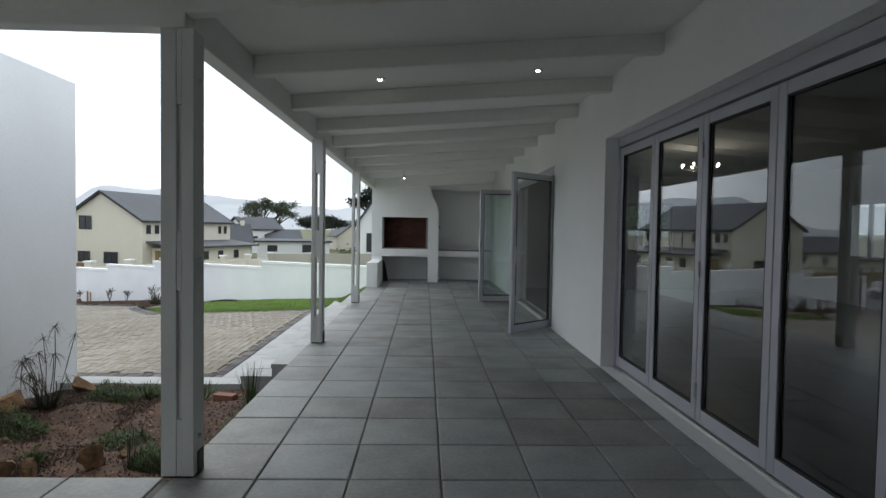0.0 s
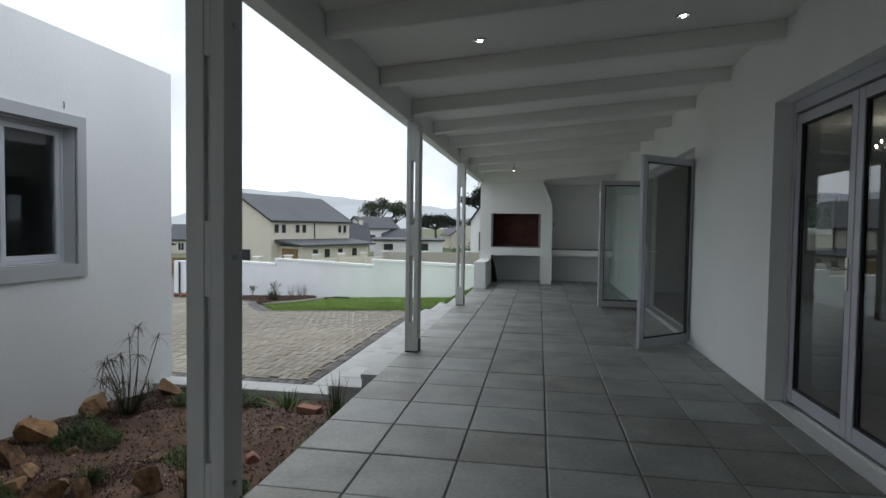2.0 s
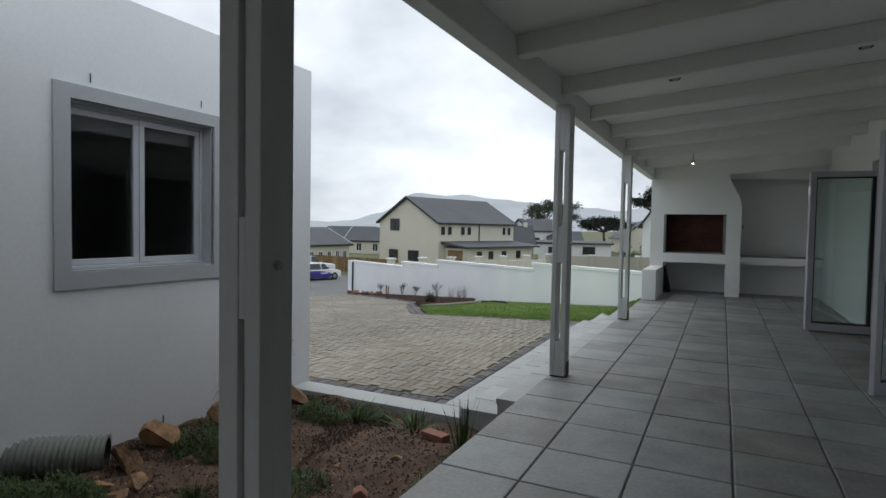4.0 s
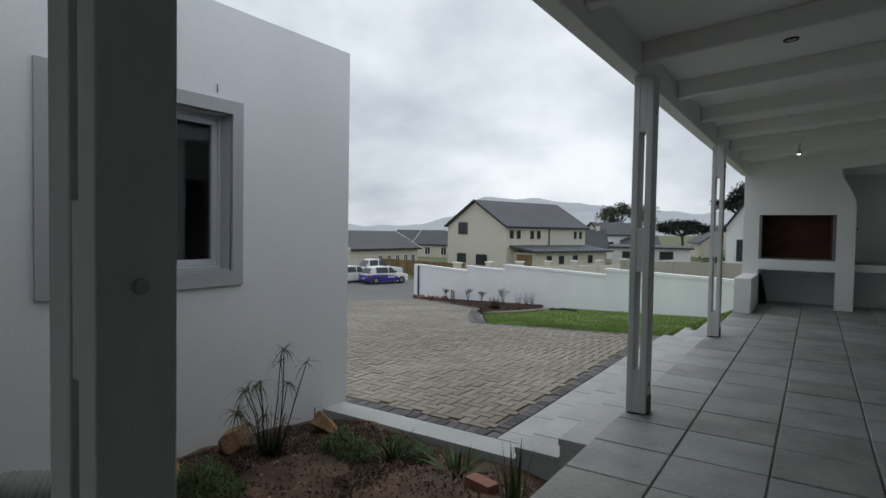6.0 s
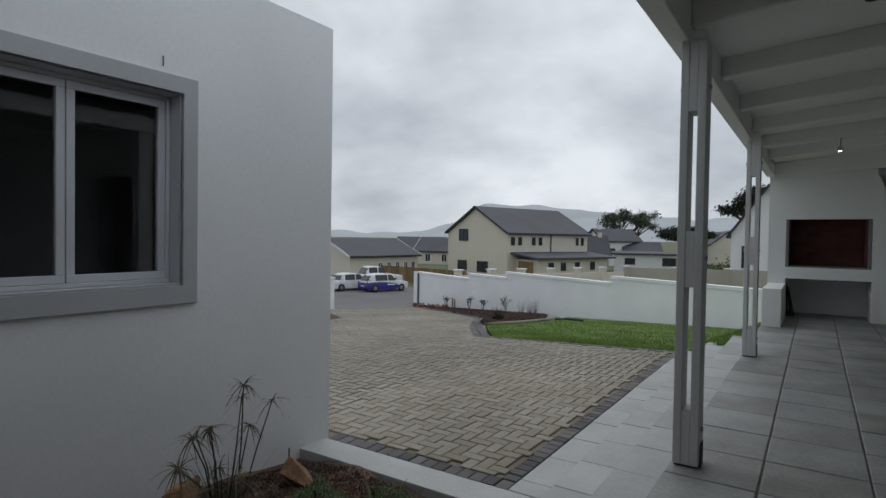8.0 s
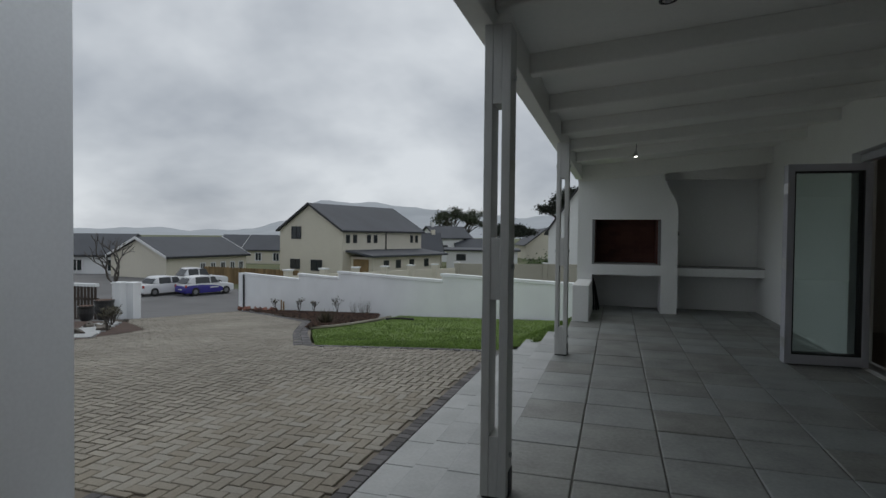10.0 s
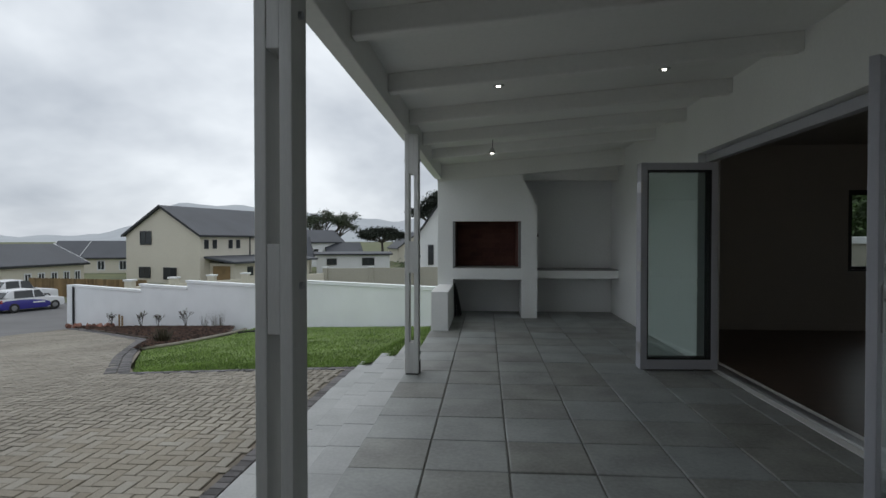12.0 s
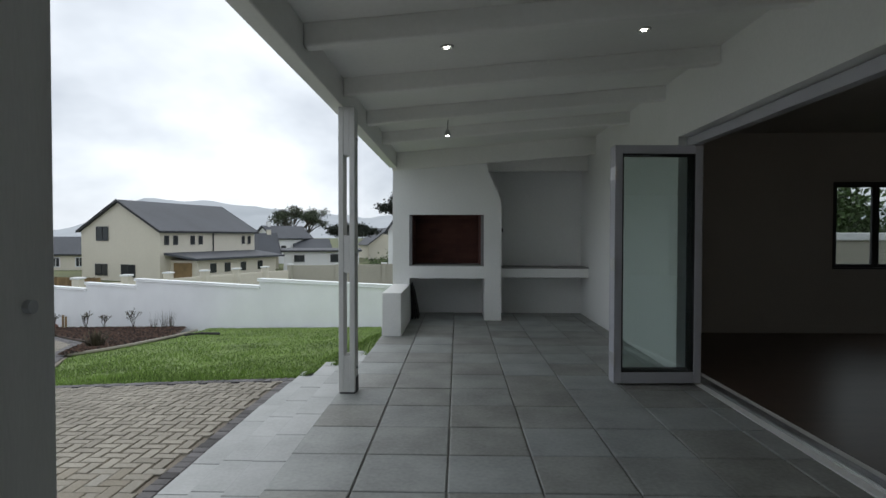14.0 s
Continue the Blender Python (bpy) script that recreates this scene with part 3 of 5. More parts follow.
def build_hearth():
    t = thing("barbecue_hearth", "white plastered built-in barbecue with brick firebox and shelf", "fireplace", "", "", (0, 0, 0))
    face = wall_with_holes("y", HY, HY + 0.10, -1.47, 0.243, 0.0, 1.89, [(-1.21, -0.031, 0.853, 1.666), (-1.205, -0.024, -0.1, 0.661)])
    part("front_face", face, M_PLASTER, t)
    part("hood", prism([(-1.47, 1.89), (0.243, 1.89), (0.02, 2.37), (0.02, 2.60), (-1.47, 2.60)], "y", HY, HY + 0.74), M_PLASTER, t)
    part("side_wall", box(-1.47, -1.215, HY + 0.10, 11.93, 0.0, 1.879), M_PLASTER, t)
    part("pillar", box(-0.024, 0.242, HY + 0.10, 11.74, 0.0, 1.879), M_PLASTER, t)
    part("hearth_slab", box(-1.215, -0.028, HY + 0.10, 11.9, 0.656, 0.842), M_PLASTER, t)
    part("firebox_floor", box(-1.215, -0.03, HY + 0.012, 11.85, 0.843, 0.872), M_SLAB, t, "sooty hearth floor")
    for xa, xb in ((-1.209, -1.165), (-0.080, -0.036)):
        part("steel_jamb", box(xa, xb, HY + 0.006, HY + 0.06, 0.873, 1.653, 0.004), M_RIM, t, "worn steel edge of the firebox")
    part("hook", tube([(0.234, HY + 0.2, 1.45), (0.27, HY + 0.2, 1.45), (0.27, HY + 0.2, 1.39)], 0.01, 6), M_BLACK, t, "small dark hook")
    back = bmesh.new()
    add_box(back, -1.215, -0.028, 11.62, 11.70, 0.86, 1.88)
    add_box(back, -1.215, -1.15, HY + 0.10, 11.62, 0.873, 1.88)
    add_box(back, -0.10, -0.028, HY + 0.10, 11.62, 0.873, 1.88)
    part("firebox_lining", back, M_FIREBRICK, t, "dark red firebrick lining")
    for r in range(11):
        for c in range(5):
            x0 = -1.145 + c * 0.225 - (0.11 if r % 2 else 0.0)
            a, b = max(x0, -1.148), min(x0 + 0.215, -0.102)
            if b - a > 0.04:
                part("brick", box(a, b, 11.60, 11.63, 0.88 + r * 0.083, 0.88 + r * 0.083 + 0.073), M_FIREBRICK, t)
    part("shelf", box(0.236, 1.688, 11.34, 11.93, 0.655, 0.80, 0.004), M_PLASTER, t)
    part("counter_top", box(0.236, 1.688, 11.345, 11.93, 0.8005, 0.822, 0.003), M_SLAB, t, "dark screed counter top")
    return t


build_hearth()
structure("wall_north", box(-1.47, 1.93, 11.935, 12.15, -0.6, 3.1), M_PLASTER, "white plastered wall behind the barbecue", "wall")
structure("alcove_lintel", box(0.02, 1.689, HY + 0.42, HY + 0.52, 2.40, 2.80, 0.004), M_CEIL, "white plastered lintel over the alcove", "beam")
structure("low_wall", box(-1.452, -1.19, 9.56, HY - 0.001, -0.5, 0.575, 0.012), M_PLASTER, "white plastered low wall beside the barbecue", "wall")

# ---- garage wing with its window ----
GX, GY = -4.13, 3.115
structure("wall_garage", wall_with_holes("x", GX - 0.25, GX, -7.0, GY, -0.7, 2.965, [(0.578, 1.798, 0.945, 2.150)]), M_WALL_EXT, "white plastered parapet wall of the garage wing", "wall")
structure("wall_garage_north", box(-12.0, GX - 0.2505, GY - 0.25, GY, -0.9, 2.964), M_WALL_EXT, "white plastered end wall of the garage wing", "wall")
# Out of view: roof and back walls added to keep the garage window dark.
structure("garage_roof", box(-12.0, GX - 0.252, -7.0, GY - 0.252, 2.5, 2.6), M_CEIL, "unseen flat garage roof closing the room so it stays dark", "roof")
structure("wall_garage_south", box(-12.25, GX, -7.25, -7.0005, -0.9, 2.96), M_WALL_EXT, "unseen white garage wall closing the room so it stays dark", "wall")
structure("garage_floor", box(-12.0, GX - 0.252, -7.0, GY - 0.252, -0.6, -0.2), M_SLAB, "concrete garage floor", "floor")
structure("wall_garage_west", box(-12.25, -12.0005, -7.0, GY, -0.9, 2.96), M_WALL_EXT, "unseen white garage wall closing the room so it stays dark", "wall")
surround = bmesh.new()
for a in ((0.466, 1.892, 2.150, 2.250), (0.466, 1.892, 0.833, 0.945), (0.466, 0.578, 0.945, 2.150), (1.798, 1.892, 0.945, 2.150)):
    add_box(surround, GX - 0.01, GX + 0.022, *a, 0.0)
structure("window_surround", surround, M_TRIM, "grey plastered window surround", "trim")
reveal = bmesh.new()
add_box(reveal, GX - 0.19, GX - 0.011, 0.579, 1.797, 0.946, 0.958)
add_box(reveal, GX - 0.19, GX - 0.011, 1.790, 1.797, 0.958, 2.149)
add_box(reveal, GX - 0.19, GX - 0.011, 0.579, 0.586, 0.958, 2.149)
add_box(reveal, GX - 0.19, GX - 0.011, 0.586, 1.790, 2.142, 2.149)
structure("window_reveal", reveal, M_TRIM, "grey plastered window reveal", "trim")
house_window("window_1", "white two-pane casement window of the garage wing", pose(GX - 0.118, 0.588, 0.960, 0, 0, 90), 1.200, 1.18, 2, M_ALU_WHITE, M_GLASS_WIN)
for y, z in ((0.72, 2.345), (1.664, 2.348)):
    h = thing("wall_pin", "small black steel pin in the plaster above the window", "pin", "wall pins")
    part("shank", tube([(GX - 0.02, y, z), (GX + 0.012, y, z), (GX + 0.013, y, z - 0.03), (GX + 0.012, y, z - 0.06)], 0.004, 6), M_BLACK, h)

# ---- steps and kerb ----
structure("step_core", prism([(-1.443, -0.6), (-1.443, -0.20), (-1.80, -0.20), (-1.80, -0.335), (-2.14, -0.335), (-2.14, -0.44), (-2.45, -0.44), (-2.45, -0.6)], "y", 2.80, 9.4), M_STEP, "rendered core of the terrace steps", "step")
structure("kerb", box(-4.129, -2.15, 2.795, 3.08, -0.62, -0.398, 0.006), M_STEP, "pale concrete kerb at the planter", "kerb")
# ---- boundary wall ----
W0, W1 = Vector((-2.6, 18.8, 0)), Vector((-21.5, 28.2, 0))
WD = (W1 - W0).normalized()
WN = Vector((-WD.y, WD.x, 0))


def on_wall(u, off=0.0):
    p = W0 + WD * u + WN * off
    return p.x, p.y


def oriented_box(p, d, length, thick, z0, z1, bevel=0.0):
    """A box from plan point p along d, as a mesh in world places."""
    bm = box(0, length, 0, thick, z0, z1, bevel)
    a = math.atan2(d.y, d.x)
    bmesh.ops.transform(bm, matrix=pose(p[0], p[1], 0, 0, 0, math.degrees(a)), verts=bm.verts)
    return bm


PANELS = [(-9.0, 5.1, -0.11), (5.1, 11.75, -0.355), (11.75, 15.1, -0.63), (15.1, 20.9, -0.90)]
for u0, u1, top in PANELS:
    structure("boundary_wall", oriented_box(on_wall(u0, 0.0), WD, u1 - u0, -0.22, -4.2, top - 0.09), M_WALL_EXT, "white plastered boundary wall stepping down the slope", "wall")
    structure("wall_coping", oriented_box(on_wall(u0 - 0.05, 0.04), WD, u1 - u0 + 0.09, -0.30, top - 0.09, top, 0.012), M_WALL_EXT, "white wall coping", "coping")
structure("boundary_pier", oriented_box(on_wall(20.92, 0.05), WD, 0.45, -0.34, -4.2, -0.93, 0.01), M_WALL_EXT, "white plastered end pier of the boundary wall", "pier")
structure("downpipe", tube([(*on_wall(20.75, 0.06), -3.1), (*on_wall(20.75, 0.06), -1.0)], 0.045, 8), M_BLACK, "black cable conduit on the wall end", "pipe")


# ---- houses ----
def gable_house(label, corner, phi, width, length, base, eave, ridge, walls, windows=(), side_windows=(), roof=None, over=0.35, bargeboard=None, chimney=None):
    """Near corner on the plan; length runs along heading phi (degrees right of y), width to the left of it; the gable faces the viewer."""
    t = thing("house", label, "house", "neighbouring houses", "", (corner[0], corner[1], base), -phi)
    h, r = eave - base, ridge - base
    part("wall", prism([(-width, 0), (0, 0), (0, h), (-width / 2, r), (-width, h)], "y", 0, length), walls, t)
    slope = (r - h) / (width / 2)
    dz = over * slope
    for s in (1, -1):
        xs = [-width / 2, 0 + over if s > 0 else -width - over]
        part("roof", prism([(xs[0], r + 0.04), (xs[1], h - dz + 0.04), (xs[1], h - dz + 0.20), (xs[0], r + 0.22)], "y", -over, length + over), roof or M_ROOF, t)
    for yy in (-over - 0.06, length + over):
        for s in (1, -1):
            x1 = over if s > 0 else -width - over
            part("bargeboard", prism([(-width / 2, r - 0.02), (x1, h - dz - 0.02), (x1, h - dz + 0.24), (-width / 2, r + 0.26)], "y", yy, yy + 0.06), bargeboard or M_FASCIA, t)
    g = box(over - 0.02, over + 0.12, -over, length + over, h - dz - 0.02, h - dz + 0.16)
    part("gutter", g, M_FASCIA, t)
    for x0, x1, z0, z1 in windows:
        w = part("window", box(x0, x1, -0.05, 0.06, z0 - base, z1 - base), M_GLASS_DARK, t)
        mid = (x0 + x1) / 2
        fr = wall_with_holes("y", -0.09, -0.052, x0 - 0.05, x1 + 0.05, z0 - base - 0.05, z1 - base + 0.05, [(x0 + 0.05, mid - 0.03, z0 - base + 0.05, z1 - base - 0.05), (mid + 0.03, x1 - 0.05, z0 - base + 0.05, z1 - base - 0.05)])
        part("window_frame", fr, M_FASCIA, w)
    for y0, y1, z0, z1, fm in side_windows:
        w = part("window", box(-0.06, 0.05, y0, y1, z0 - base, z1 - base), M_GLASS_DARK, t)
        mid = (y0 + y1) / 2
        fr = wall_with_holes("x", 0.052, 0.09, y0 - 0.06, y1 + 0.06, z0 - base - 0.07, z1 - base + 0.07, [(y0 + 0.06, mid - 0.03, z0 - base + 0.05, z1 - base - 0.05), (mid + 0.03, y1 - 0.06, z0 - base + 0.05, z1 - base - 0.05)])
        part("window_frame", fr, fm, w)
    if chimney:
        cx, cy, cz = chimney
        part("chimney", box(cx - 0.3, cx + 0.3, cy - 0.3, cy + 0.3, r - 1.2, r + cz, 0.02), walls, t)
    return t


main = gable_house("cream two-storey gabled house with charcoal roof", (-31.3, 59.9), 18.5, 11.25, 15.0, -3.6, 1.87, 5.0, M_CREAM,
                   [(-8.9, -7.2, 0.85, 2.3), (-9.1, -7.4, -2.9, -1.75), (-5.3, -3.4, -3.0, -1.75)],
                   [(0.6, 1.1, 0.45, 1.3, M_FASCIA), (1.8, 2.3, 0.45, 1.3, M_FASCIA), (4.2, 4.7, 0.45, 1.3, M_FASCIA), (5.4, 5.9, 0.45, 1.3, M_FASCIA), (12.6, 13.0, 0.45, 1.3, M_FASCIA), (13.7, 14.1, 0.45, 1.3, M_FASCIA)])
part("downpipe", tube([(0.08, 7.6, 0.2), (0.08, 7.6, 5.3)], 0.07, 6), M_FASCIA, main)
part("lean_to_wall", box(0.01, 3.6, 1.4, 14.5, 0.0, 2.35), M_CREAM, main)
part("lean_to_roof", prism([(0.02, 2.95), (4.3, 2.4), (4.3, 2.62), (0.02, 3.17)], "y", 0.5, 15.4), M_ROOF, main)
part("garage_door", box(0.5, 2.9, 1.30, 1.39, 0.3, 2.1), M_WOODFENCE, main, "brown timber garage door")
for y in (3.2, 5.4, 8.0, 11.0):
    part("window", box(3.59, 3.66, y, y + 0.9, 1.0, 2.0), M_GLASS_DARK, main)


def bearing(deg, dist, eye=(-0.82, 0.2)):
    return eye[0] - dist * math.sin(radians(deg)), eye[1] + dist * math.cos(radians(deg))


gable_house("cream single-storey house with long charcoal roof", bearing(43.0, 64), 5, 8.0, 11.6, -4.0, -1.1, 0.72, M_CREAM,
            [], [(y, y + 0.7, -3.0, -1.9, M_WHITE_FAR) for y in (4.4, 5.9, 7.4, 8.9, 10.3)], bargeboard=M_WHITE_FAR)
gable_house("cream single-storey house with charcoal roof beyond", bearing(36.4, 98), 78, 7.0, 9, -4.0, -1.2, 0.9, M_CREAM, [], [(y, y + 1.0, -3.0, -1.7, M_WHITE_FAR) for y in (2, 5, 8)], bargeboard=M_WHITE_FAR)
gable_house("cream house with grey roof beyond the long house", bearing(38.6, 104), 70, 7.0, 9.0, -4.0, -1.2, 1.0, M_CREAM, [], [(y, y + 1.0, -3.0, -1.7, M_WHITE_FAR) for y in (2, 5)], bargeboard=M_WHITE_FAR)
gable_house("grey-roofed house far along the street", bearing(54.5, 80), 72, 8.0, 12, -4.0, -1.2, 1.0, M_WHITE_FAR, [], [(y, y + 1.2, -3.0, -1.7, M_WHITE_FAR) for y in (3, 7, 11)])
gable_house("white far house with grey gabled roof and chimney", bearing(17.6, 104), 36, 6.0, 8.0, -4.0, 1.0, 3.0, M_WHITE_FAR, [(-4.4, -3.6, -0.6, 0.4)], [(1.5, 2.4, -1.4, -0.4, M_FASCIA), (4.5, 5.4, -1.4, -0.4, M_FASCIA)], chimney=(-3.0, 1.0, 0.9))
gable_house("white low far house with grey roof", bearing(15.5, 105), 65, 6.0, 6.0, -4.0, -1.2, 0.7, M_WHITE_FAR, [(-5, -4, -2.2, -1.2)], [(2, 3, -2.4, -1.5, M_FASCIA)])
gable_house("grey-roofed house beside the cream house", bearing(19.5, 88), 60, 6.0, 3.8, -4.0, -1.2, 1.6, M_CREAM, [], [], chimney=(-3, 3, 0.7))
gable_house("white flat-fronted far house", bearing(16.6, 84), 75, 6.0, 10.5, -4.0, -0.82, -0.6, M_WHITE_FAR, [], [(1.5, 2.8, -2.2, -1.4, M_FASCIA), (6.5, 8.2, -2.3, -1.3, M_FASCIA)])
gable_house("cream far gabled house with grey roof", bearing(4.6, 125), -20, 9.0, 12, -4.0, -0.4, 3.0, M_CREAM, [(-3.0, -2.0, -2.4, -1.2)], [])
gable_house("cream neighbouring house with steep dark roof", (-1.4, 59.8), 4, 6.2, 12, -3.6, 2.0, 6.4, M_WHITE_FAR, [(-5.2, -4.7, -1.2, 0.8), (-2.6, -1.8, -1.0, 0.6)], [])


# ---- neighbour's walls ----
def pillar_wall(points, top, material, label, spacing, pillar=0.42, rise=0.35):
    t = thing("neighbour_wall", label, "wall", "", "structure")
    for (a, za), (b, zb) in zip(zip(points, top), list(zip(points, top))[1:]):
        p, q = Vector((*a, 0)), Vector((*b, 0))
        d = q - p
        n = max(1, round(d.length / spacing))
        for k in range(n):
            s, e = p.lerp(q, k / n), p.lerp(q, (k + 1) / n)
            z = za + (zb - za) * (k + 0.5) / n
            part("panel", oriented_box((s.x, s.y), d, d.length / n, 0.18, -4.2, z), material, t)
            part("pillar", oriented_box((s.x - pillar / 2, s.y - pillar / 2), Vector((1, 0, 0)), pillar, pillar, -4.2, z + rise, 0.02), material, t)
            part("cap", oriented_box((s.x - pillar / 2 - 0.06, s.y - pillar / 2 - 0.06), Vector((1, 0, 0)), pillar + 0.12, pillar + 0.12, z + rise + 0.001, z + rise + 0.1, 0.02), M_WHITE_FAR, t)
    return t


pillar_wall([(-13.4, 45.5), (8.0, 49.5), (30.0, 53.0)], [-0.95, -0.75, -0.4], M_BEIGE, "beige plastered wall with pilasters", 3.4, 0.34, 0.02)
pillar_wall([(-20.2, 31.0), (-13.4, 45.5)], [-1.25, -1.3], M_CREAM, "pale wall with square capped pillars", 2.6, 0.42, 0.32)
structure("yard_wall", box(0.0, 16.0, 14.6, 14.8, -1.6, 1.25), M_BEIGE, "beige plastered yard wall with white coping", "wall")
structure("yard_wall_coping", box(-0.05, 16.0, 14.54, 14.86, 1.251, 1.42, 0.02), M_WHITE_FAR, "white wall coping", "coping")
structure("yard_wall_east", box(12.0, 12.2, -7.0, 14.59, -1.6, 1.4), M_BEIGE, "beige plastered yard wall", "wall")

fence = thing("timber_fence", "brown upright plank fence across the street", "fence")
fa, fb = Vector((-39.0, 46.0, 0)), Vector((-27.5, 44.2, 0))
NPL = 76
for k in range(NPL):
    p = fa.lerp(fb, k / NPL)
    part("plank", oriented_box((p.x, p.y), fb - fa, 0.145, 0.03, -3.4, -1.85 + 0.02 * math.sin(k * 2.3)), M_WOODFENCE, fence)


# ---- mountains ----
# Crest cut low left of -33 degrees, where mist would hide the range.
CREST = [(-95, 30), (-48, 22), (-36, 26), (-33, 62), (-29.5, 150), (-25.5, 152), (-20, 133), (-14, 104), (-9, 90), (-6.8, 102), (0, 120), (20, 95), (50, 120), (95, 90)]


def crest_height(a):
    """Height of the range over the plain by bearing, eased between its peaks and saddles."""
    for (a0, h0), (a1, h1) in zip(CREST, CREST[1:]):
        if a <= a1:
            return h0 + (h1 - h0) * step01((a - a0) / (a1 - a0))
    return CREST[-1][1]


def build_mountains():
    m = bpy.data.materials.new("mountain_haze_in_colour")
    m.use_nodes = True
    n, l = m.node_tree.nodes, m.node_tree.links
    b = n["Principled BSDF"]
    g = n.new("ShaderNodeNewGeometry")
    ns = n.new("ShaderNodeTexNoise")
    ns.inputs["Scale"].default_value, ns.inputs["Detail"].default_value = 0.006, 7.0
    l.new(g.outputs["Position"], ns.inputs["Vector"])
    # Haze is put into the colour: pale blue-grey, lifted by a faint emission.
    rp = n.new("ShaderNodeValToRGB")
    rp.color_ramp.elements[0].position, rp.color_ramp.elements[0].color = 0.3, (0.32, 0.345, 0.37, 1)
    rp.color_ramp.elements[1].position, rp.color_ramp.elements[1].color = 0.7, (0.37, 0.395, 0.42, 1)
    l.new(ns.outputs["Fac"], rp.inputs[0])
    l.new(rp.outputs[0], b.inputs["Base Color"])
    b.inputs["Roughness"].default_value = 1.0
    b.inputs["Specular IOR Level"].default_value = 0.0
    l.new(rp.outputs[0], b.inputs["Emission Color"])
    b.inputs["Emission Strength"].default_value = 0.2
    verts, faces, na, nr = [], [], 240, 10
    for i in range(nr + 1):
        for k in range(na + 1):
            a = -95 + 190 * k / na
            x, y = math.sin(radians(a)), math.cos(radians(a))
            crest = crest_height(a) + 5 * noise.fractal((a * 0.22, 2.0, 0.3), 1.0, 2.0, 4)
            f = i / nr
            r = 1500 + 1000 * f
            verts.append((x * r, y * r, -5 + crest * f ** 1.3 + 14 * f * noise.noise((a * 0.4, f * 6, 1.0))))
    for i in range(nr):
        for k in range(na):
            q = i * (na + 1) + k
            faces.append((q, q + na + 1, q + na + 2, q + 1))
    tagged(from_lists("backdrop_mountains", verts, faces, m, None, True), "mountain range with mist put into its pale blue-grey colour and faint glow", "mountains", "", "structure")


build_mountains()


# ---- terrace tiles ----
tile_meshes = {}


def slab_mesh(w, d, h, material, bevel=0.006):
    """A flat piece with worn upper edges, its upper face at z = 0, shared between alike pieces."""
    key = (round(w, 3), round(d, 3), round(h, 3), material.name, bevel)
    if key not in tile_meshes:
        b = bevel
        vs = []
        for z, i in ((-h, 0.0), (-b, 0.0), (-b * 0.3, b * 0.3), (0.0, b)):
            vs += [(i, i, z), (w - i, i, z), (w - i, d - i, z), (i, d - i, z)]
        fs = [(3, 2, 1, 0), (12, 13, 14, 15)]
        for r in range(3):
            for k in range(4):
                a, c = r * 4 + k, r * 4 + (k + 1) % 4
                fs.append((a, c, c + 4, a + 4))
        me = bpy.data.meshes.new("piece")
        me.from_pydata(vs, [], fs)
        me.materials.append(material)
        me.update()
        tile_meshes[key] = me
    return tile_meshes[key]


def piece(name, parent, x0, x1, y0, y1, top, h, material, tilt=0.0, bevel=0.006):
    ob = new(name, slab_mesh(x1 - x0, y1 - y0, h, material, bevel))
    ob.parent = parent
    ob.matrix_basis = pose(x0, y0, top, random.uniform(-tilt, tilt), random.uniform(-tilt, tilt), 0)
    return ob


def build_terrace():
    floor = thing("terrace_floor", "grey concrete tile floor with open joints", "floor", "", "structure")
    wing = thing("terrace_floor_wing", "grey concrete tile floor of the wing", "floor", "", "structure")
    g = 0.0045
    for j in range(-9, 24):
        y0, y1 = 0.5 * j, 0.5 * j + 0.5
        if y0 > 11.9:
            continue
        for i in range(-3, 4):
            x0, x1 = 0.5 * i, 0.5 * i + 0.5
            x0, x1 = max(x0, -1.462), min(x1, 1.688)
            ga, gb = random.choice((0.003, 0.0045, 0.006)), random.choice((0.004, 0.0055, 0.007))
            piece("tile", floor, x0 + ga, x1 - g, y0 + gb, min(y1, 11.93) - g, random.uniform(-0.003, 0.001), 0.034, M_TILE, 0.16, 0.008)
    for j in range(-4, -1):
        y0, y1 = 0.5 * j, 0.5 * j + 0.5
        for i in range(-9, -3):
            x0, x1 = max(0.5 * i, -4.115), 0.5 * i + 0.5
            x1 = min(x1, -1.47)
            if x1 - x0 > 0.05:
                piece("tile", wing, x0 + g, x1 - g, y0 + g, (y1 - g) if j < -2 else -0.48, random.uniform(-0.002, 0.001), 0.034, M_TILE, 0.10)


build_terrace()


def build_steps():
    t = thing("terrace_steps", "three broad pale concrete paver steps", "steps", "", "structure")
    rows = [(-1.812, -1.448, -0.170, 2.79, 9.42, 0.0), (-2.150, -1.803, -0.305, 2.79, 9.36, 0.16), (-2.458, -2.145, -0.400, 3.09, 9.20, 0.30)]
    for x0, x1, z, ya, yb, off in rows:
        y = ya - off
        while y < yb:
            a, b = max(y, ya), min(y + 0.5, yb)
            if b - a > 0.04:
                zz = min(z, ground_z(-2.4, (a + b) / 2) + 0.01) if z < -0.35 else z
                piece("step_paver", t, x0 + 0.003, x1 - 0.003, a + 0.003, b - 0.003, zz + random.uniform(-0.002, 0.002), 0.05, M_STEP, 0.12)
            y += 0.5


build_steps()


# ---- driveway pavers ----
EDGE_IN = along(BED_IN, 60)
LEFT_EDGE = along([(-4.12, 3.12), (-10.8, 3.12), (-11.2, 9.2), (-12.4, 12.1), (-17.0, 15.8), (-18.0, 16.2)], 60)


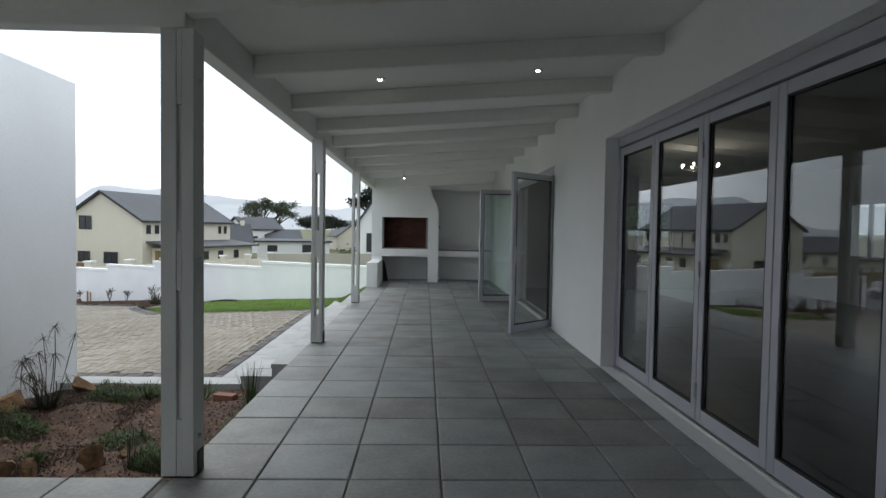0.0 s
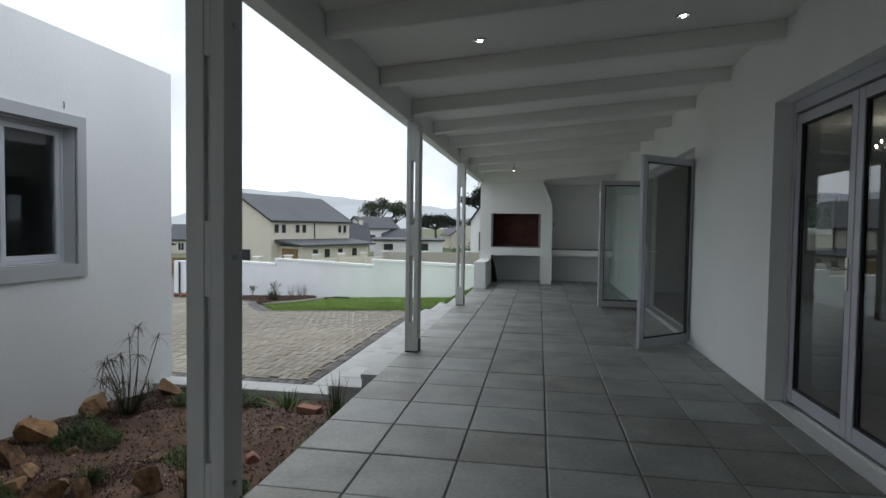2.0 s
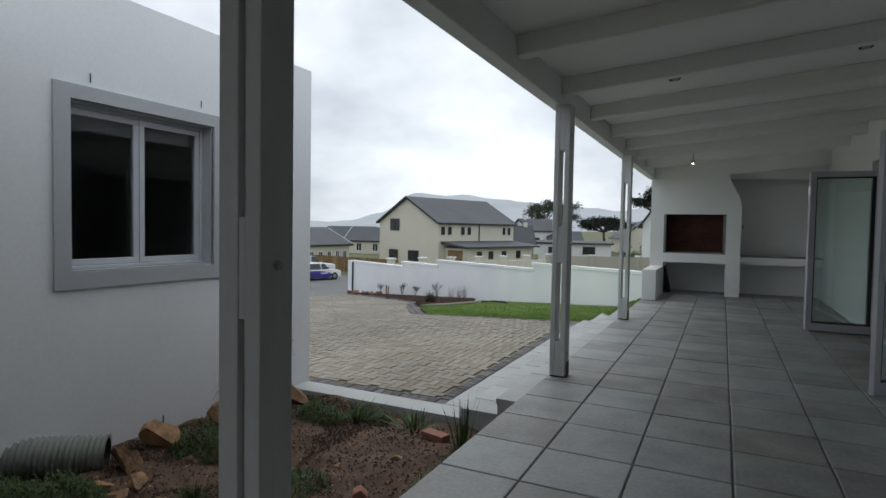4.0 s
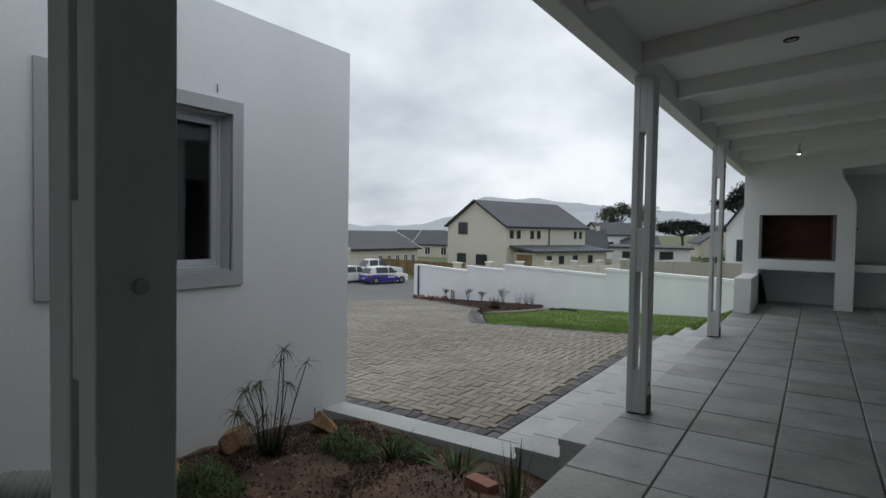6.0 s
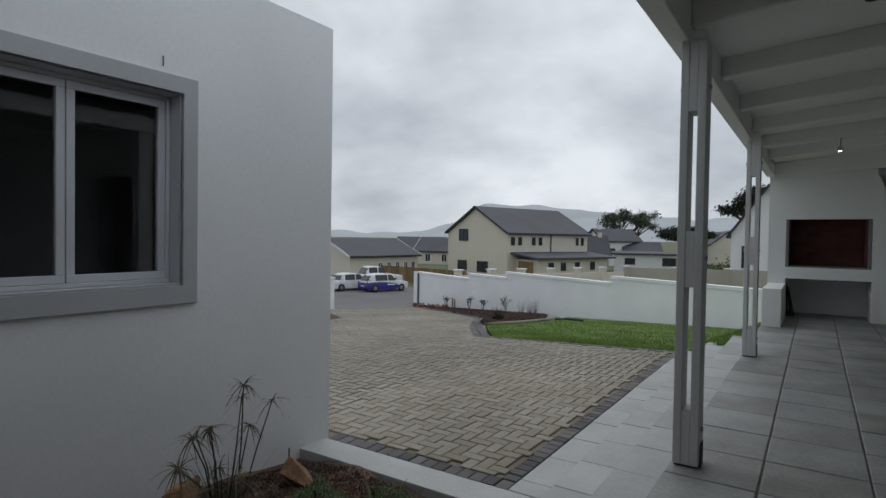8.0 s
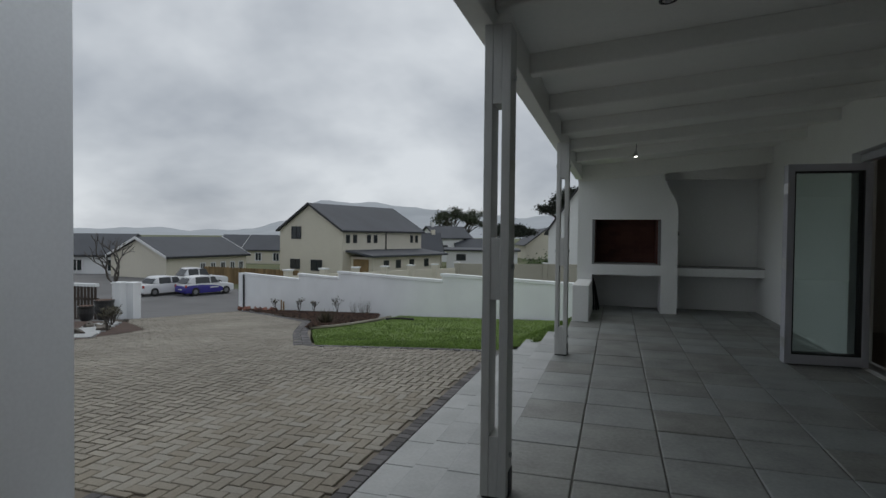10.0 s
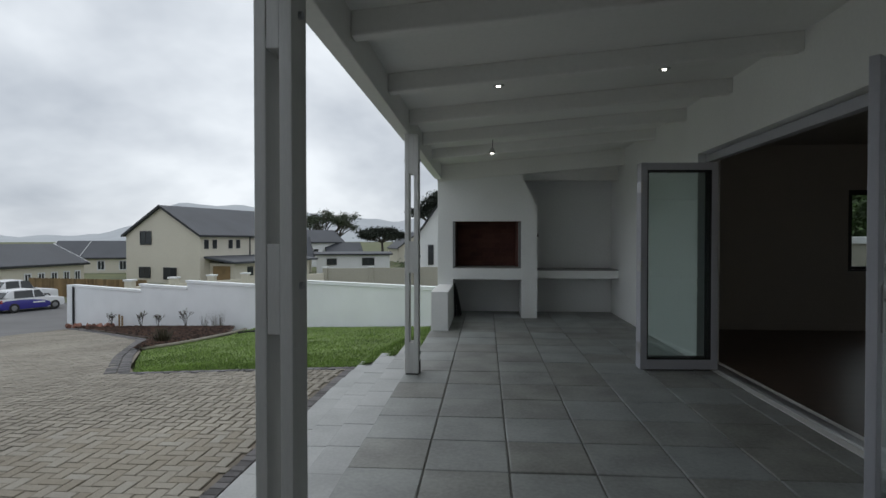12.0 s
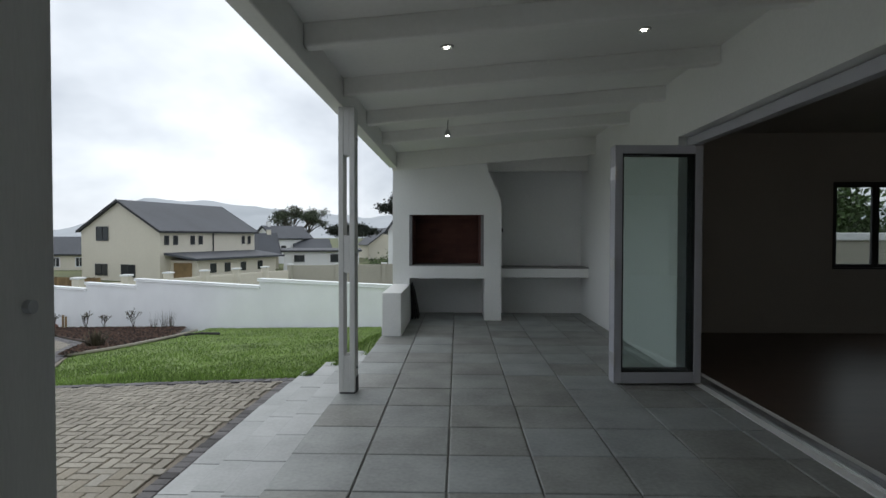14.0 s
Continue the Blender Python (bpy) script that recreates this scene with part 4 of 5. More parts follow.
def poly_has(poly, x, y):
    hit, j = False, len(poly) - 1
    for i in range(len(poly)):
        if (poly[i].y > y) != (poly[j].y > y) and x < (poly[j].x - poly[i].x) * (y - poly[i].y) / (poly[j].y - poly[i].y) + poly[i].x:
            hit = not hit
        j = i
    return hit


DRIVE = [Vector((-2.58, 3.23, 0)), Vector((-4.12, 3.23, 0))] + LEFT_EDGE + [Vector((-20.9, 27.6, 0))] + [p + Vector((-0.30, -0.05, 0)) for p in EDGE_IN[::-1]] + [Vector((-5.9, 8.98, 0)), Vector((-2.58, 8.98, 0))]


def build_driveway():
    t = thing("driveway", "buff herringbone clay paver driveway with charcoal edging", "driveway", "", "structure")
    bed = loft("bed", [(-2.45, 3.0), (-2.45, 9.2), (-5.9, 9.1), (-10.4, 16.9), (-20.9, 27.5)], [(-4.1, 3.0), (-10.9, 3.1), (-11.3, 9.3), (-16.9, 15.9), (-18.2, 16.3)], 60, 24, ground_z, M_SAND, -0.018)
    bed.parent = t
    c, g = 0.1, 0.0035
    verts, faces, near = [], [], 0

    def bulk(x0, x1, y0, y1):
        z = ground_z((x0 + x1) / 2, (y0 + y1) / 2) + random.uniform(-0.003, 0.003)
        ta, tb = random.uniform(-0.004, 0.004), random.uniform(-0.004, 0.004)
        k = len(verts)
        b = 0.007
        for (x, y, dz) in ((x0, y0, -0.03), (x1, y0, -0.03), (x1, y1, -0.03), (x0, y1, -0.03), (x0 + b, y0 + b, 0), (x1 - b, y0 + b, 0), (x1 - b, y1 - b, 0), (x0 + b, y1 - b, 0)):
            fall = ground_z(x, y) - ground_z((x0 + x1) / 2, (y0 + y1) / 2)
            verts.append((x, y, z + dz + fall + (x - x0) * ta + (y - y0) * tb))
        faces.append((k + 4, k + 5, k + 6, k + 7))
        for e in range(4):
            faces.append((k + e, k + (e + 1) % 4, k + 4 + (e + 1) % 4, k + 4 + e))
    for j in range(30, 276):
        for mm in range(-80, 40):
            for kind in (0, 1):
                if kind == 0:
                    x0, y0, w, d = (j + 4 * mm) * c, j * c, 2 * c, c
                else:
                    x0, y0, w, d = (j + 4 * mm + 3) * c, j * c, c, 2 * c
                x0 -= 12.03
                cx, cy = x0 + w / 2, y0 + d / 2
                if not -22 < cx < -2.58 or not poly_has(DRIVE, cx, cy):
                    continue
                x1, y1 = min(x0 + w, -2.578), (min(y0 + d, 8.985) if cx > -5.75 else y0 + d)
                y0 = max(y0, 3.232)
                if x1 - x0 < 0.03 or y1 - y0 < 0.03:
                    continue
                if cx > -4.6 and cy < 6.2:
                    near += 1
                    piece("paver", t, x0 + g, x1 - g, y0 + g, y1 - g, ground_z(cx, cy) + random.uniform(-0.003, 0.003), 0.04, M_PAVER, 0.5, 0.007)
                else:
                    bulk(x0 + g, x1 - g, y0 + g, y1 - g)
    ob = from_lists("pavers", verts, faces, M_PAVER_J, t)
    ob["kind"] = "stuff"
    # charcoal edging: a header course by the steps and the kerb, wider along the lawn and bed
    for k in range(58):
        y = 3.23 + k * 0.1
        piece("edge_paver", t, -2.574, -2.462, y + g, y + 0.1 - g, ground_z(-2.5, y) + random.uniform(-0.003, 0.003), 0.04, M_DARKPAV, 0.6, 0.008)
    for k in range(16):
        x = -4.115 + k * 0.1035
        piece("edge_paver", t, x + g, x + 0.1035 - g, 3.088, 3.225, -0.40 + random.uniform(-0.003, 0.003), 0.04, M_DARKPAV, 0.6, 0.008)
    verts2, faces2 = [], []

    def quad(p, q, r, s):
        k = len(verts2)
        b = 0.06
        cen = (p + q + r + s) / 4
        for v in (p, q, r, s):
            verts2.append((v.x, v.y, ground_z(v.x, v.y) - 0.03))
        for v in (p, q, r, s):
            u = v.lerp(cen, b)
            verts2.append((u.x, u.y, ground_z(u.x, u.y) + random.uniform(0.0, 0.005)))
        faces2.append((k + 4, k + 5, k + 6, k + 7))
        for e in range(4):
            faces2.append((k + e, k + (e + 1) % 4, k + 4 + (e + 1) % 4, k + 4 + e))
    for k in range(35):
        x = -2.47 - k * 0.1
        quad(Vector((x, 8.99, 0)), Vector((x - 0.095, 8.99, 0)), Vector((x - 0.095, 9.19, 0)), Vector((x, 9.19, 0)))
    fine = along(BED_IN, 210)
    for p, q in zip(fine, fine[1:]):
        d = (q - p).normalized()
        n = Vector((-d.y, d.x, 0))
        e = p.lerp(q, 0.95)
        quad(p + n * 0.0, e + n * 0.0, e + n * 0.17, p + n * 0.17)
        quad(p + n * 0.175, e + n * 0.175, e + n * 0.34, p + n * 0.34)
    ob = from_lists("edge_pavers", verts2, faces2, M_DARKPAV_J, t)
    ob["kind"] = "stuff"
    return near


build_driveway()
# ---- planter between the terrace and the garage wing ----
def soil_z(x, y):
    edge = step01((x + 4.1) / 0.5) * step01((-1.5 - x) / 0.5)
    return -0.44 + 0.06 * noise.noise((x * 1.3, y * 1.3, 5)) + 0.025 * noise.noise((x * 5, y * 5, 2)) + 0.05 * edge + 0.06 * step01((-2.6 - x) / 1.2) - 0.10 * step01((y - 2.05) / 0.6)


def build_soil():
    n, m = 90, 60
    verts, faces = [], []
    for j in range(n + 1):
        for i in range(m + 1):
            x, y = -4.128 + (2.675) * i / m, -0.47 + 3.262 * j / n
            verts.append((x, y, soil_z(x, y)))
    for j in range(n):
        for i in range(m):
            k = j * (m + 1) + i
            faces.append((k, k + 1, k + m + 2, k + m + 1))
    tagged(from_lists("planter_soil", verts, faces, M_SOIL, None, True), "reddish sandy soil of the planter", "soil", "", "structure")


build_soil()


def bark_chips():
    verts, faces = [], []
    for k in range(34000):
        x = random.uniform(-4.05, -1.5)
        y = random.uniform(-0.42, 2.74)
        if (x > -2.75 or noise.noise((x * 1.1, y * 1.1, 9)) < -0.25) and random.random() < 0.82:
            continue
        a, s = random.uniform(0, 6.3), random.choice((0.004, 0.006, 0.008, 0.011, 0.019))
        c, d = math.cos(a) * s, math.sin(a) * s
        z = soil_z(x, y) + 0.004
        t = random.uniform(-0.008, 0.012)
        b = len(verts)
        verts.extend([(x - c, y - d, z), (x + d * 0.4, y - c * 0.4, z + 0.006), (x + c, y + d, z + t), (x - d * 0.4, y + c * 0.4, z + 0.006), (x, y, z + 0.014)])
        faces.extend([(b, b + 1, b + 4), (b + 1, b + 2, b + 4), (b + 2, b + 3, b + 4), (b + 3, b, b + 4)])
    tagged(from_lists("bark_chips", verts, faces, M_MULCH), "dark bark chips strewn over the planter soil", "mulch", "", "stuff")


bark_chips()


def rock(at, size, seed, label="ochre angular sandstone rock in the planter", group="planter rocks", material=None):
    bm = bmesh.new()
    bmesh.ops.create_icosphere(bm, subdivisions=4, radius=0.5)
    rs = random.Random(seed)
    planes = [(Vector((rs.gauss(0, 1), rs.gauss(0, 1), rs.gauss(0.2, 0.8))).normalized(), rs.uniform(0.17, 0.36)) for _ in range(9)]
    for v in bm.verts:
        for n, d in planes:
            over = v.co.dot(n) - d
            if over > 0:
                v.co -= n * over
        v.co *= 1 + 0.10 * noise.noise(v.co * 4 + Vector((seed, 0, 0))) + 0.04 * noise.noise(v.co * 13 + Vector((seed, 2, 0)))
    lo = min(v.co.z for v in bm.verts)
    for v in bm.verts:
        v.co = Vector((v.co.x * size[0], v.co.y * size[1], (v.co.z - lo) * size[2] * 1.1))
    ob = link_mesh("rock", bm, material or M_ROCK)
    ob.matrix_basis = pose(at[0], at[1], at[2], 0, 0, rs.uniform(0, 360))
    return tagged(ob, label, "rock", group)


for i, (x, y, sx, sy, sz) in enumerate([(-2.46, 0.52, 0.19, 0.17, 0.21), (-3.74, 0.98, 0.28, 0.25, 0.23), (-3.80, 1.62, 0.38, 0.27, 0.25), (-3.62, 0.63, 0.27, 0.24, 0.20),
                                        (-3.34, 0.50, 0.24, 0.17, 0.11), (-3.20, 0.27, 0.20, 0.18, 0.16), (-2.98, 0.27, 0.34, 0.26, 0.20), (-2.78, 0.36, 0.16, 0.14, 0.18), (-3.45, 0.34, 0.26, 0.2, 0.12),
                                        (-3.55, 2.22, 0.34, 0.26, 0.18), (-2.36, 0.74, 0.15, 0.11, 0.08), (-3.3, -0.05, 0.25, 0.2, 0.15), (-2.15, 1.72, 0.13, 0.09, 0.06), (-2.5, 1.45, 0.10, 0.08, 0.05),
                                        (-3.36, 0.92, 0.15, 0.12, 0.09), (-2.66, 1.86, 0.12, 0.09, 0.05)]):
    rock((x, y, soil_z(x, y) - 0.03), (sx, sy, sz), i + 3)

bx = thing("loose_brick", "red clay brick lying on the soil", "brick", "", "", (-2.13, 2.27, soil_z(-2.13, 2.27) + 0.0), -14)
part("brick_body", box(-0.11, 0.11, -0.053, 0.053, 0, 0.073, 0.004), M_BRICK, bx)

frag = thing("brick_fragment", "broken red clay brick half sunk in the soil", "brick", "", "", (-2.10, 1.16, soil_z(-2.10, 1.16) - 0.02), 33)
part("fragment_body", prism([(-0.06, 0.0), (0.055, 0.0), (0.045, 0.045), (0.005, 0.085), (-0.045, 0.06)], "y", -0.045, 0.045, 0.008), M_BRICK, frag)


def soil_pebbles():
    verts, faces = [], []
    rs = random.Random(23)
    for _ in range(1500):
        x, y = rs.uniform(-3.9, -1.52), rs.uniform(-0.4, 2.7)
        r, z = rs.uniform(0.004, 0.013), soil_z(x, y)
        k = len(verts)
        for j in range(5):
            q = 1.2566 * j + rs.uniform(-0.2, 0.2)
            verts.append((x + r * math.cos(q) * rs.uniform(0.7, 1.3), y + r * math.sin(q) * rs.uniform(0.7, 1.3), z))
        verts.append((x, y, z + r * rs.uniform(0.6, 1.1)))
        faces.extend([(k + j, k + (j + 1) % 5, k + 5) for j in range(5)])
    tagged(from_lists("pebbles", verts, faces, M_PEBBLE), "small pale and reddish pebbles on the planter soil", "gravel", "", "stuff")


soil_pebbles()
for x, y in ((-4.10, 1.28), (-4.02, 1.80), (-4.05, 2.62)):
    st = thing("marker_stake", "thin black steel stake stuck in the planter soil", "stake", "marker stakes")
    part("rod", tube([(x, y, soil_z(x, y) - 0.05), (x, y, soil_z(x, y) + 0.13)], 0.005, 6), M_BLACK, st)


def corrugated_pipe():
    t = thing("corrugated_pipe", "grey corrugated drain pipe end lying against the wall", "pipe")
    p0, p1 = Vector((-4.22, 0.20, -0.24)), Vector((-3.80, 0.62, -0.27))
    n = 160
    path, rad = [], []
    for k in range(n + 1):
        path.append(p0.lerp(p1, k / n))
        rad.append(0.122 + 0.010 * math.sin(k * 2 * math.pi / 9.0))
    bm = add_tube(bmesh.new(), path, rad, 20, False)
    part("sleeve", bm, M_CONDUIT, t, "ribbed outer wall", True)
    # Bore coloured black: the shade inside is painted, the pipe itself is grey.
    part("bore", add_tube(bmesh.new(), [p0, p1], [0.11, 0.112], 20, False), M_BLACK, t, "inside of the pipe, coloured black for the shade in it")
    ring = bmesh.new()
    d = (p1 - p0).normalized()
    e = d.cross(Vector((0, 0, 1))).normalized()
    f = e.cross(d)
    a, b = [[ring.verts.new(p1 + d * 0.003 + r * (math.cos(q) * e + math.sin(q) * f)) for q in [2 * math.pi * i / 20 for i in range(20)]] for r in (0.110, 0.130)]
    for i in range(20):
        ring.faces.new((a[i], a[(i + 1) % 20], b[(i + 1) % 20], b[i]))
    part("rim", ring, M_CONDUIT, t)


corrugated_pipe()


def add_blade(verts, faces, base, tip, width, bend=0.35, segs=3):
    """A narrow leaf that bends over from base to tip."""
    base, tip = Vector(base), Vector(tip)
    d = tip - base
    side = d.cross(Vector((0, 0, 1)))
    side = side.normalized() if side.length > 1e-6 else Vector((1, 0, 0))
    k = len(verts)
    for i in range(segs + 1):
        f = i / segs
        c = base + d * f + Vector((0, 0, bend * d.length * f * (1 - f)))
        w = width * (1 - f) ** 0.7 * 0.5 + 0.0004
        verts.append(tuple(c - side * w))
        verts.append(tuple(c + side * w))
    for i in range(segs):
        q = k + 2 * i
        faces.append((q, q + 1, q + 3, q + 2))


def tuft(at, radius, height, count, material, name, label, width=0.006, droop=0.3, seed=1, category="plant"):
    rs = random.Random(seed)
    verts, faces = [], []
    for _ in range(count):
        a, r = rs.uniform(0, 6.3), radius * math.sqrt(rs.random())
        h = height * rs.uniform(0.5, 1.0)
        b = (r * 0.35 * math.cos(a), r * 0.35 * math.sin(a), 0)
        lean = rs.uniform(0.5, 1.3)
        tip = (r * lean * math.cos(a), r * lean * math.sin(a), h * (1 - droop * rs.random() * r / max(radius, 1e-6)))
        add_blade(verts, faces, b, tip, width, 0.25)
    t = thing(name, label, category, "planter plants", "", at)
    from_lists("leaves", verts, faces, material, t)
    return t


def mound(at, rx, ry, h, count, name, label, seed, material=None):
    """A low bushy plant of many small leaves."""
    rs = random.Random(seed)
    h, count = h * 1.25, int(count * 2.2)
    verts, faces = [], []
    for _ in range(count):
        a, r = rs.uniform(0, 6.3), math.sqrt(rs.random())
        zz = h * (1 - r * r) * rs.uniform(0.35, 1.05) * (0.8 + 0.4 * math.sin(3 * a + seed))
        c = Vector((rx * r * math.cos(a), ry * r * math.sin(a), max(0.005, zz)))
        d = Vector((rs.gauss(0, 1), rs.gauss(0, 1), rs.gauss(0.6, 0.7))).normalized() * rs.uniform(0.02, 0.055)
        add_blade(verts, faces, c, c + d, 0.006, 0.1, 2)
    t = thing(name, label, "plant", "planter plants", "", at)
    from_lists("foliage", verts, faces, material or M_SHRUB, t)
    return t


def papyrus(at, seed=4):
    rs = random.Random(seed)
    t = thing("papyrus_plant", "tall papyrus with drooping dry flower heads", "plant", "", "", at)
    for k in range(13):
        a, lean = rs.uniform(0, 6.3), rs.uniform(0.08, 0.38)
        h = (0.74, 0.64, 0.60, 0.54, 0.46)[k] if k < 5 else rs.uniform(0.2, 0.48)
        b = Vector((0.06 * math.cos(a), 0.06 * math.sin(a), -0.02))
        top = Vector((lean * math.cos(a) * 0.7, lean * math.sin(a), h))
        stem = part("stem", tube([b, b.lerp(top, 0.5) + Vector((0.02, 0, 0.07)), top], [0.0055, 0.0045, 0.0035], 5), M_REED, t)
        hv, hf = [], []
        for _ in range(rs.randint(11, 18)):
            q, l = rs.uniform(0, 6.3), rs.uniform(0.09, 0.20)
            add_blade(hv, hf, top, top + Vector((l * math.cos(q) * 0.8, l * math.sin(q) * 0.8, rs.uniform(-0.15, 0.03))), 0.009, 0.6, 4)
        from_lists("flower_head", hv, hf, M_DRY, stem)
    bv, bf = [], []
    for _ in range(110):
        q, l = rs.uniform(0, 6.3), rs.uniform(0.15, 0.42)
        add_blade(bv, bf, (0.05 * math.cos(q), 0.05 * math.sin(q), 0), (l * math.cos(q) * 0.7, l * math.sin(q) * 0.7, l * rs.uniform(0.3, 1.0)), 0.007, 0.25)
    from_lists("basal_leaves", bv, bf, M_REED, t)


papyrus((-3.56, 1.72, soil_z(-3.56, 1.72)))
mound((-3.20, 2.10, soil_z(-3.20, 2.10)), 0.25, 0.2, 0.13, 900, "ground_cover", "green spreading ground cover by the kerb", 1)
mound((-3.45, 1.12, soil_z(-3.45, 1.12)), 0.26, 0.22, 0.16, 1100, "ground_cover", "green low bushy ground cover", 2)
mound((-3.42, 0.02, soil_z(-3.5, 0.0)), 0.40, 0.30, 0.15, 2600, "ground_cover", "dense dark green ground cover beside the pipe", 3)
mound((-3.75, -0.1, soil_z(-3.8, -0.1)), 0.3, 0.3, 0.13, 1500, "ground_cover", "dense dark green ground cover by the wall", 8)
mound((-2.55, 1.12, soil_z(-2.6, 1.1)), 0.24, 0.2, 0.09, 600, "ground_cover", "sparse green ground cover on the soil", 5)
mound((-2.06, 0.62, soil_z(-2.0, 0.6)), 0.2, 0.18, 0.14, 900, "ground_cover", "green shrublet near the corner post", 6)
mound((-3.0, 2.55, soil_z(-3.0, 2.5)), 0.3, 0.16, 0.1, 500, "ground_cover", "green ground cover under the kerb", 7)
mound((-1.70, 1.38, soil_z(-1.70, 1.38)), 0.13, 0.45, 0.16, 700, "ground_cover", "grassy growth along the terrace edge", 9)
tuft((-1.82, 2.12, soil_z(-1.82, 2.12)), 0.17, 0.52, 40, M_SHRUB, "spiky_grass", "upright spiky green grass clump by the step", 0.011, 0.5, 11)
tuft((-1.76, 1.96, soil_z(-1.76, 1.96)), 0.14, 0.22, 120, M_SHRUB, "spiky_grass", "bushy green grass clump by the terrace", 0.006, 0.4, 12)
tuft((-2.95, 2.36, soil_z(-2.95, 2.36)), 0.32, 0.19, 44, M_SHRUB, "strap_leaf_plant", "low strappy-leaved plant below the kerb", 0.020, 0.9, 13)
tuft((-2.42, 2.44, soil_z(-2.42, 2.44)), 0.32, 0.19, 42, M_SHRUB, "strap_leaf_plant", "low strappy-leaved plant beside the brick", 0.020, 0.9, 14)
tuft((-2.20, 0.52, soil_z(-2.2, 0.5)), 0.13, 0.34, 26, M_DRY, "dry_reeds", "thin dry brown reeds in the soil", 0.004, 0.1, 15)
tuft((-2.9, 0.55, soil_z(-2.9, 0.5)), 0.16, 0.15, 120, M_SHRUB, "grass_tuft", "fine green grass tuft in the planter", 0.005, 0.5, 16)


# ---- lawn blades ----
def grass_blades():
    verts, faces = [], []
    a, b = along(LAWN_L, 60), along(LAWN_R, 60)
    rs = random.Random(5)
    for _ in range(52000):
        f = rs.random() ** 1.5 * 60
        i = min(59, int(f))
        p, q = a[i].lerp(a[i + 1], f - i), b[i].lerp(b[i + 1], f - i)
        c = p.lerp(q, rs.random())
        z = lawn_z(c.x, c.y) - 0.02
        h = rs.uniform(0.025, 0.06) * (0.8 + 0.6 * noise.noise((c.x * 1.5, c.y * 1.5, 7)))
        t, w = rs.uniform(0, 6.3), rs.uniform(0.004, 0.009)
        k = len(verts)
        dx, dy = math.cos(t) * w, math.sin(t) * w
        verts.extend([(c.x - dx, c.y - dy, z), (c.x + dx, c.y + dy, z), (c.x + dy * 3 * rs.uniform(-1, 1), c.y + dx * 3 * rs.uniform(-1, 1), z + h)])
        faces.append((k, k + 1, k + 2))
    tagged(from_lists("lawn_grass", verts, faces, M_BLADE), "short green grass blades of the lawn", "grass", "", "stuff")


grass_blades()


# ---- boundary bed plants, kerb stones and pipe ----
def bed_shrub(at, h, seed):
    """A young shrub: a few forked bare stems, each tipped with a small tuft of leaves."""
    rs = random.Random(seed)
    t = thing("young_shrub", "young sparse twiggy shrub in the mulched bed", "shrub", "bed shrubs", "", at)
    stems = bmesh.new()
    lv, lf = [], []
    for k in range(5):
        a, l = rs.uniform(0, 6.3), rs.uniform(0.10, 0.34) * h
        fork = Vector((l * 0.45 * math.cos(a), l * 0.45 * math.sin(a), h * rs.uniform(0.35, 0.55)))
        add_tube(stems, [Vector((0, 0, -0.05)), fork * 0.5 + Vector((0.01, 0, 0.02)), fork], [0.013, 0.011, 0.009], 5)
        for _ in range(3):
            top = fork + Vector((rs.gauss(0, 0.16) * h, rs.gauss(0, 0.16) * h, h * rs.uniform(0.22, 0.45)))
            add_tube(stems, [fork, fork.lerp(top, 0.5) + Vector((0, 0, 0.02)), top], [0.008, 0.007, 0.005], 5)
            for _ in range(13):
                c = fork.lerp(top, rs.uniform(0.55, 1.05))
                d = Vector((rs.gauss(0, 1), rs.gauss(0, 1), rs.gauss(0.2, 0.8))).normalized() * rs.uniform(0.04, 0.085)
                add_blade(lv, lf, c, c + d, 0.032, 0.1, 2)
    part("stems", stems, M_BARK, t)
    from_lists("leaves", lv, lf, M_TWIG, t)


for i, (u, off, h) in enumerate([(16.6, 0.5, 0.72), (14.1, 0.6, 0.74), (12.7, 0.7, 0.68), (10.8, 0.75, 0.78)]):
    x, y = on_wall(u, off)
    bed_shrub((x, y, ground_z(x, y) + 0.02), h, 20 + i)
for du in (0.0, 0.22):
    x, y = on_wall(15.95 - du, 0.48)
    st = thing("garden_stake", "short weathered timber stake in the mulched bed", "stake", "bed stakes", "", (x, y, ground_z(x, y)))
    part("stake_post", box(-0.03, 0.03, -0.03, 0.03, -0.2, 0.62 - du * 0.3, 0.004), M_WOODFENCE, st)
for i, u in enumerate((9.9, 9.3, 8.9)):
    x, y = on_wall(u, 0.55)
    tuft((x, y, ground_z(x, y) + 0.02), 0.28, 0.75, 30, M_DRY, "dry_grass", "thin dry grass stalks against the boundary wall", 0.009, 0.1, 40 + i)
for i in range(16):
    x, y = on_wall(20.4 - i * 0.25, 0.45 + 0.15 * math.sin(i * 1.7))
    rock((x, y, ground_z(x, y) - 0.02), (0.34, 0.28, 0.26), 60 + i, "reddish stone edging the bed", "bed stones", M_STONERED)
tuft((-8.6, 14.6, ground_z(-8.6, 14.6) + 0.03), 0.4, 0.5, 120, M_DRY, "strap_leaf_plant", "yellow-green strappy clump in the mulch bed", 0.03, 0.7, 31)
dp = thing("black_hose", "black plastic pipe end lying on the lawn edge", "pipe")
part("hose", tube([(-7.9, 17.3, ground_z(-7.9, 17.3) + 0.07), (-7.5, 17.45, ground_z(-7.5, 17.4) + 0.09), (-7.0, 17.5, ground_z(-7.0, 17.5) + 0.06)], 0.035, 8), M_BLACK, dp)
edging = bmesh.new()
lo = along([(-8.3, 13.2), (-8.12, 14.0), (-8.15, 15.2), (-8.5, 18.0), (-9.0, 20.4)], 40)
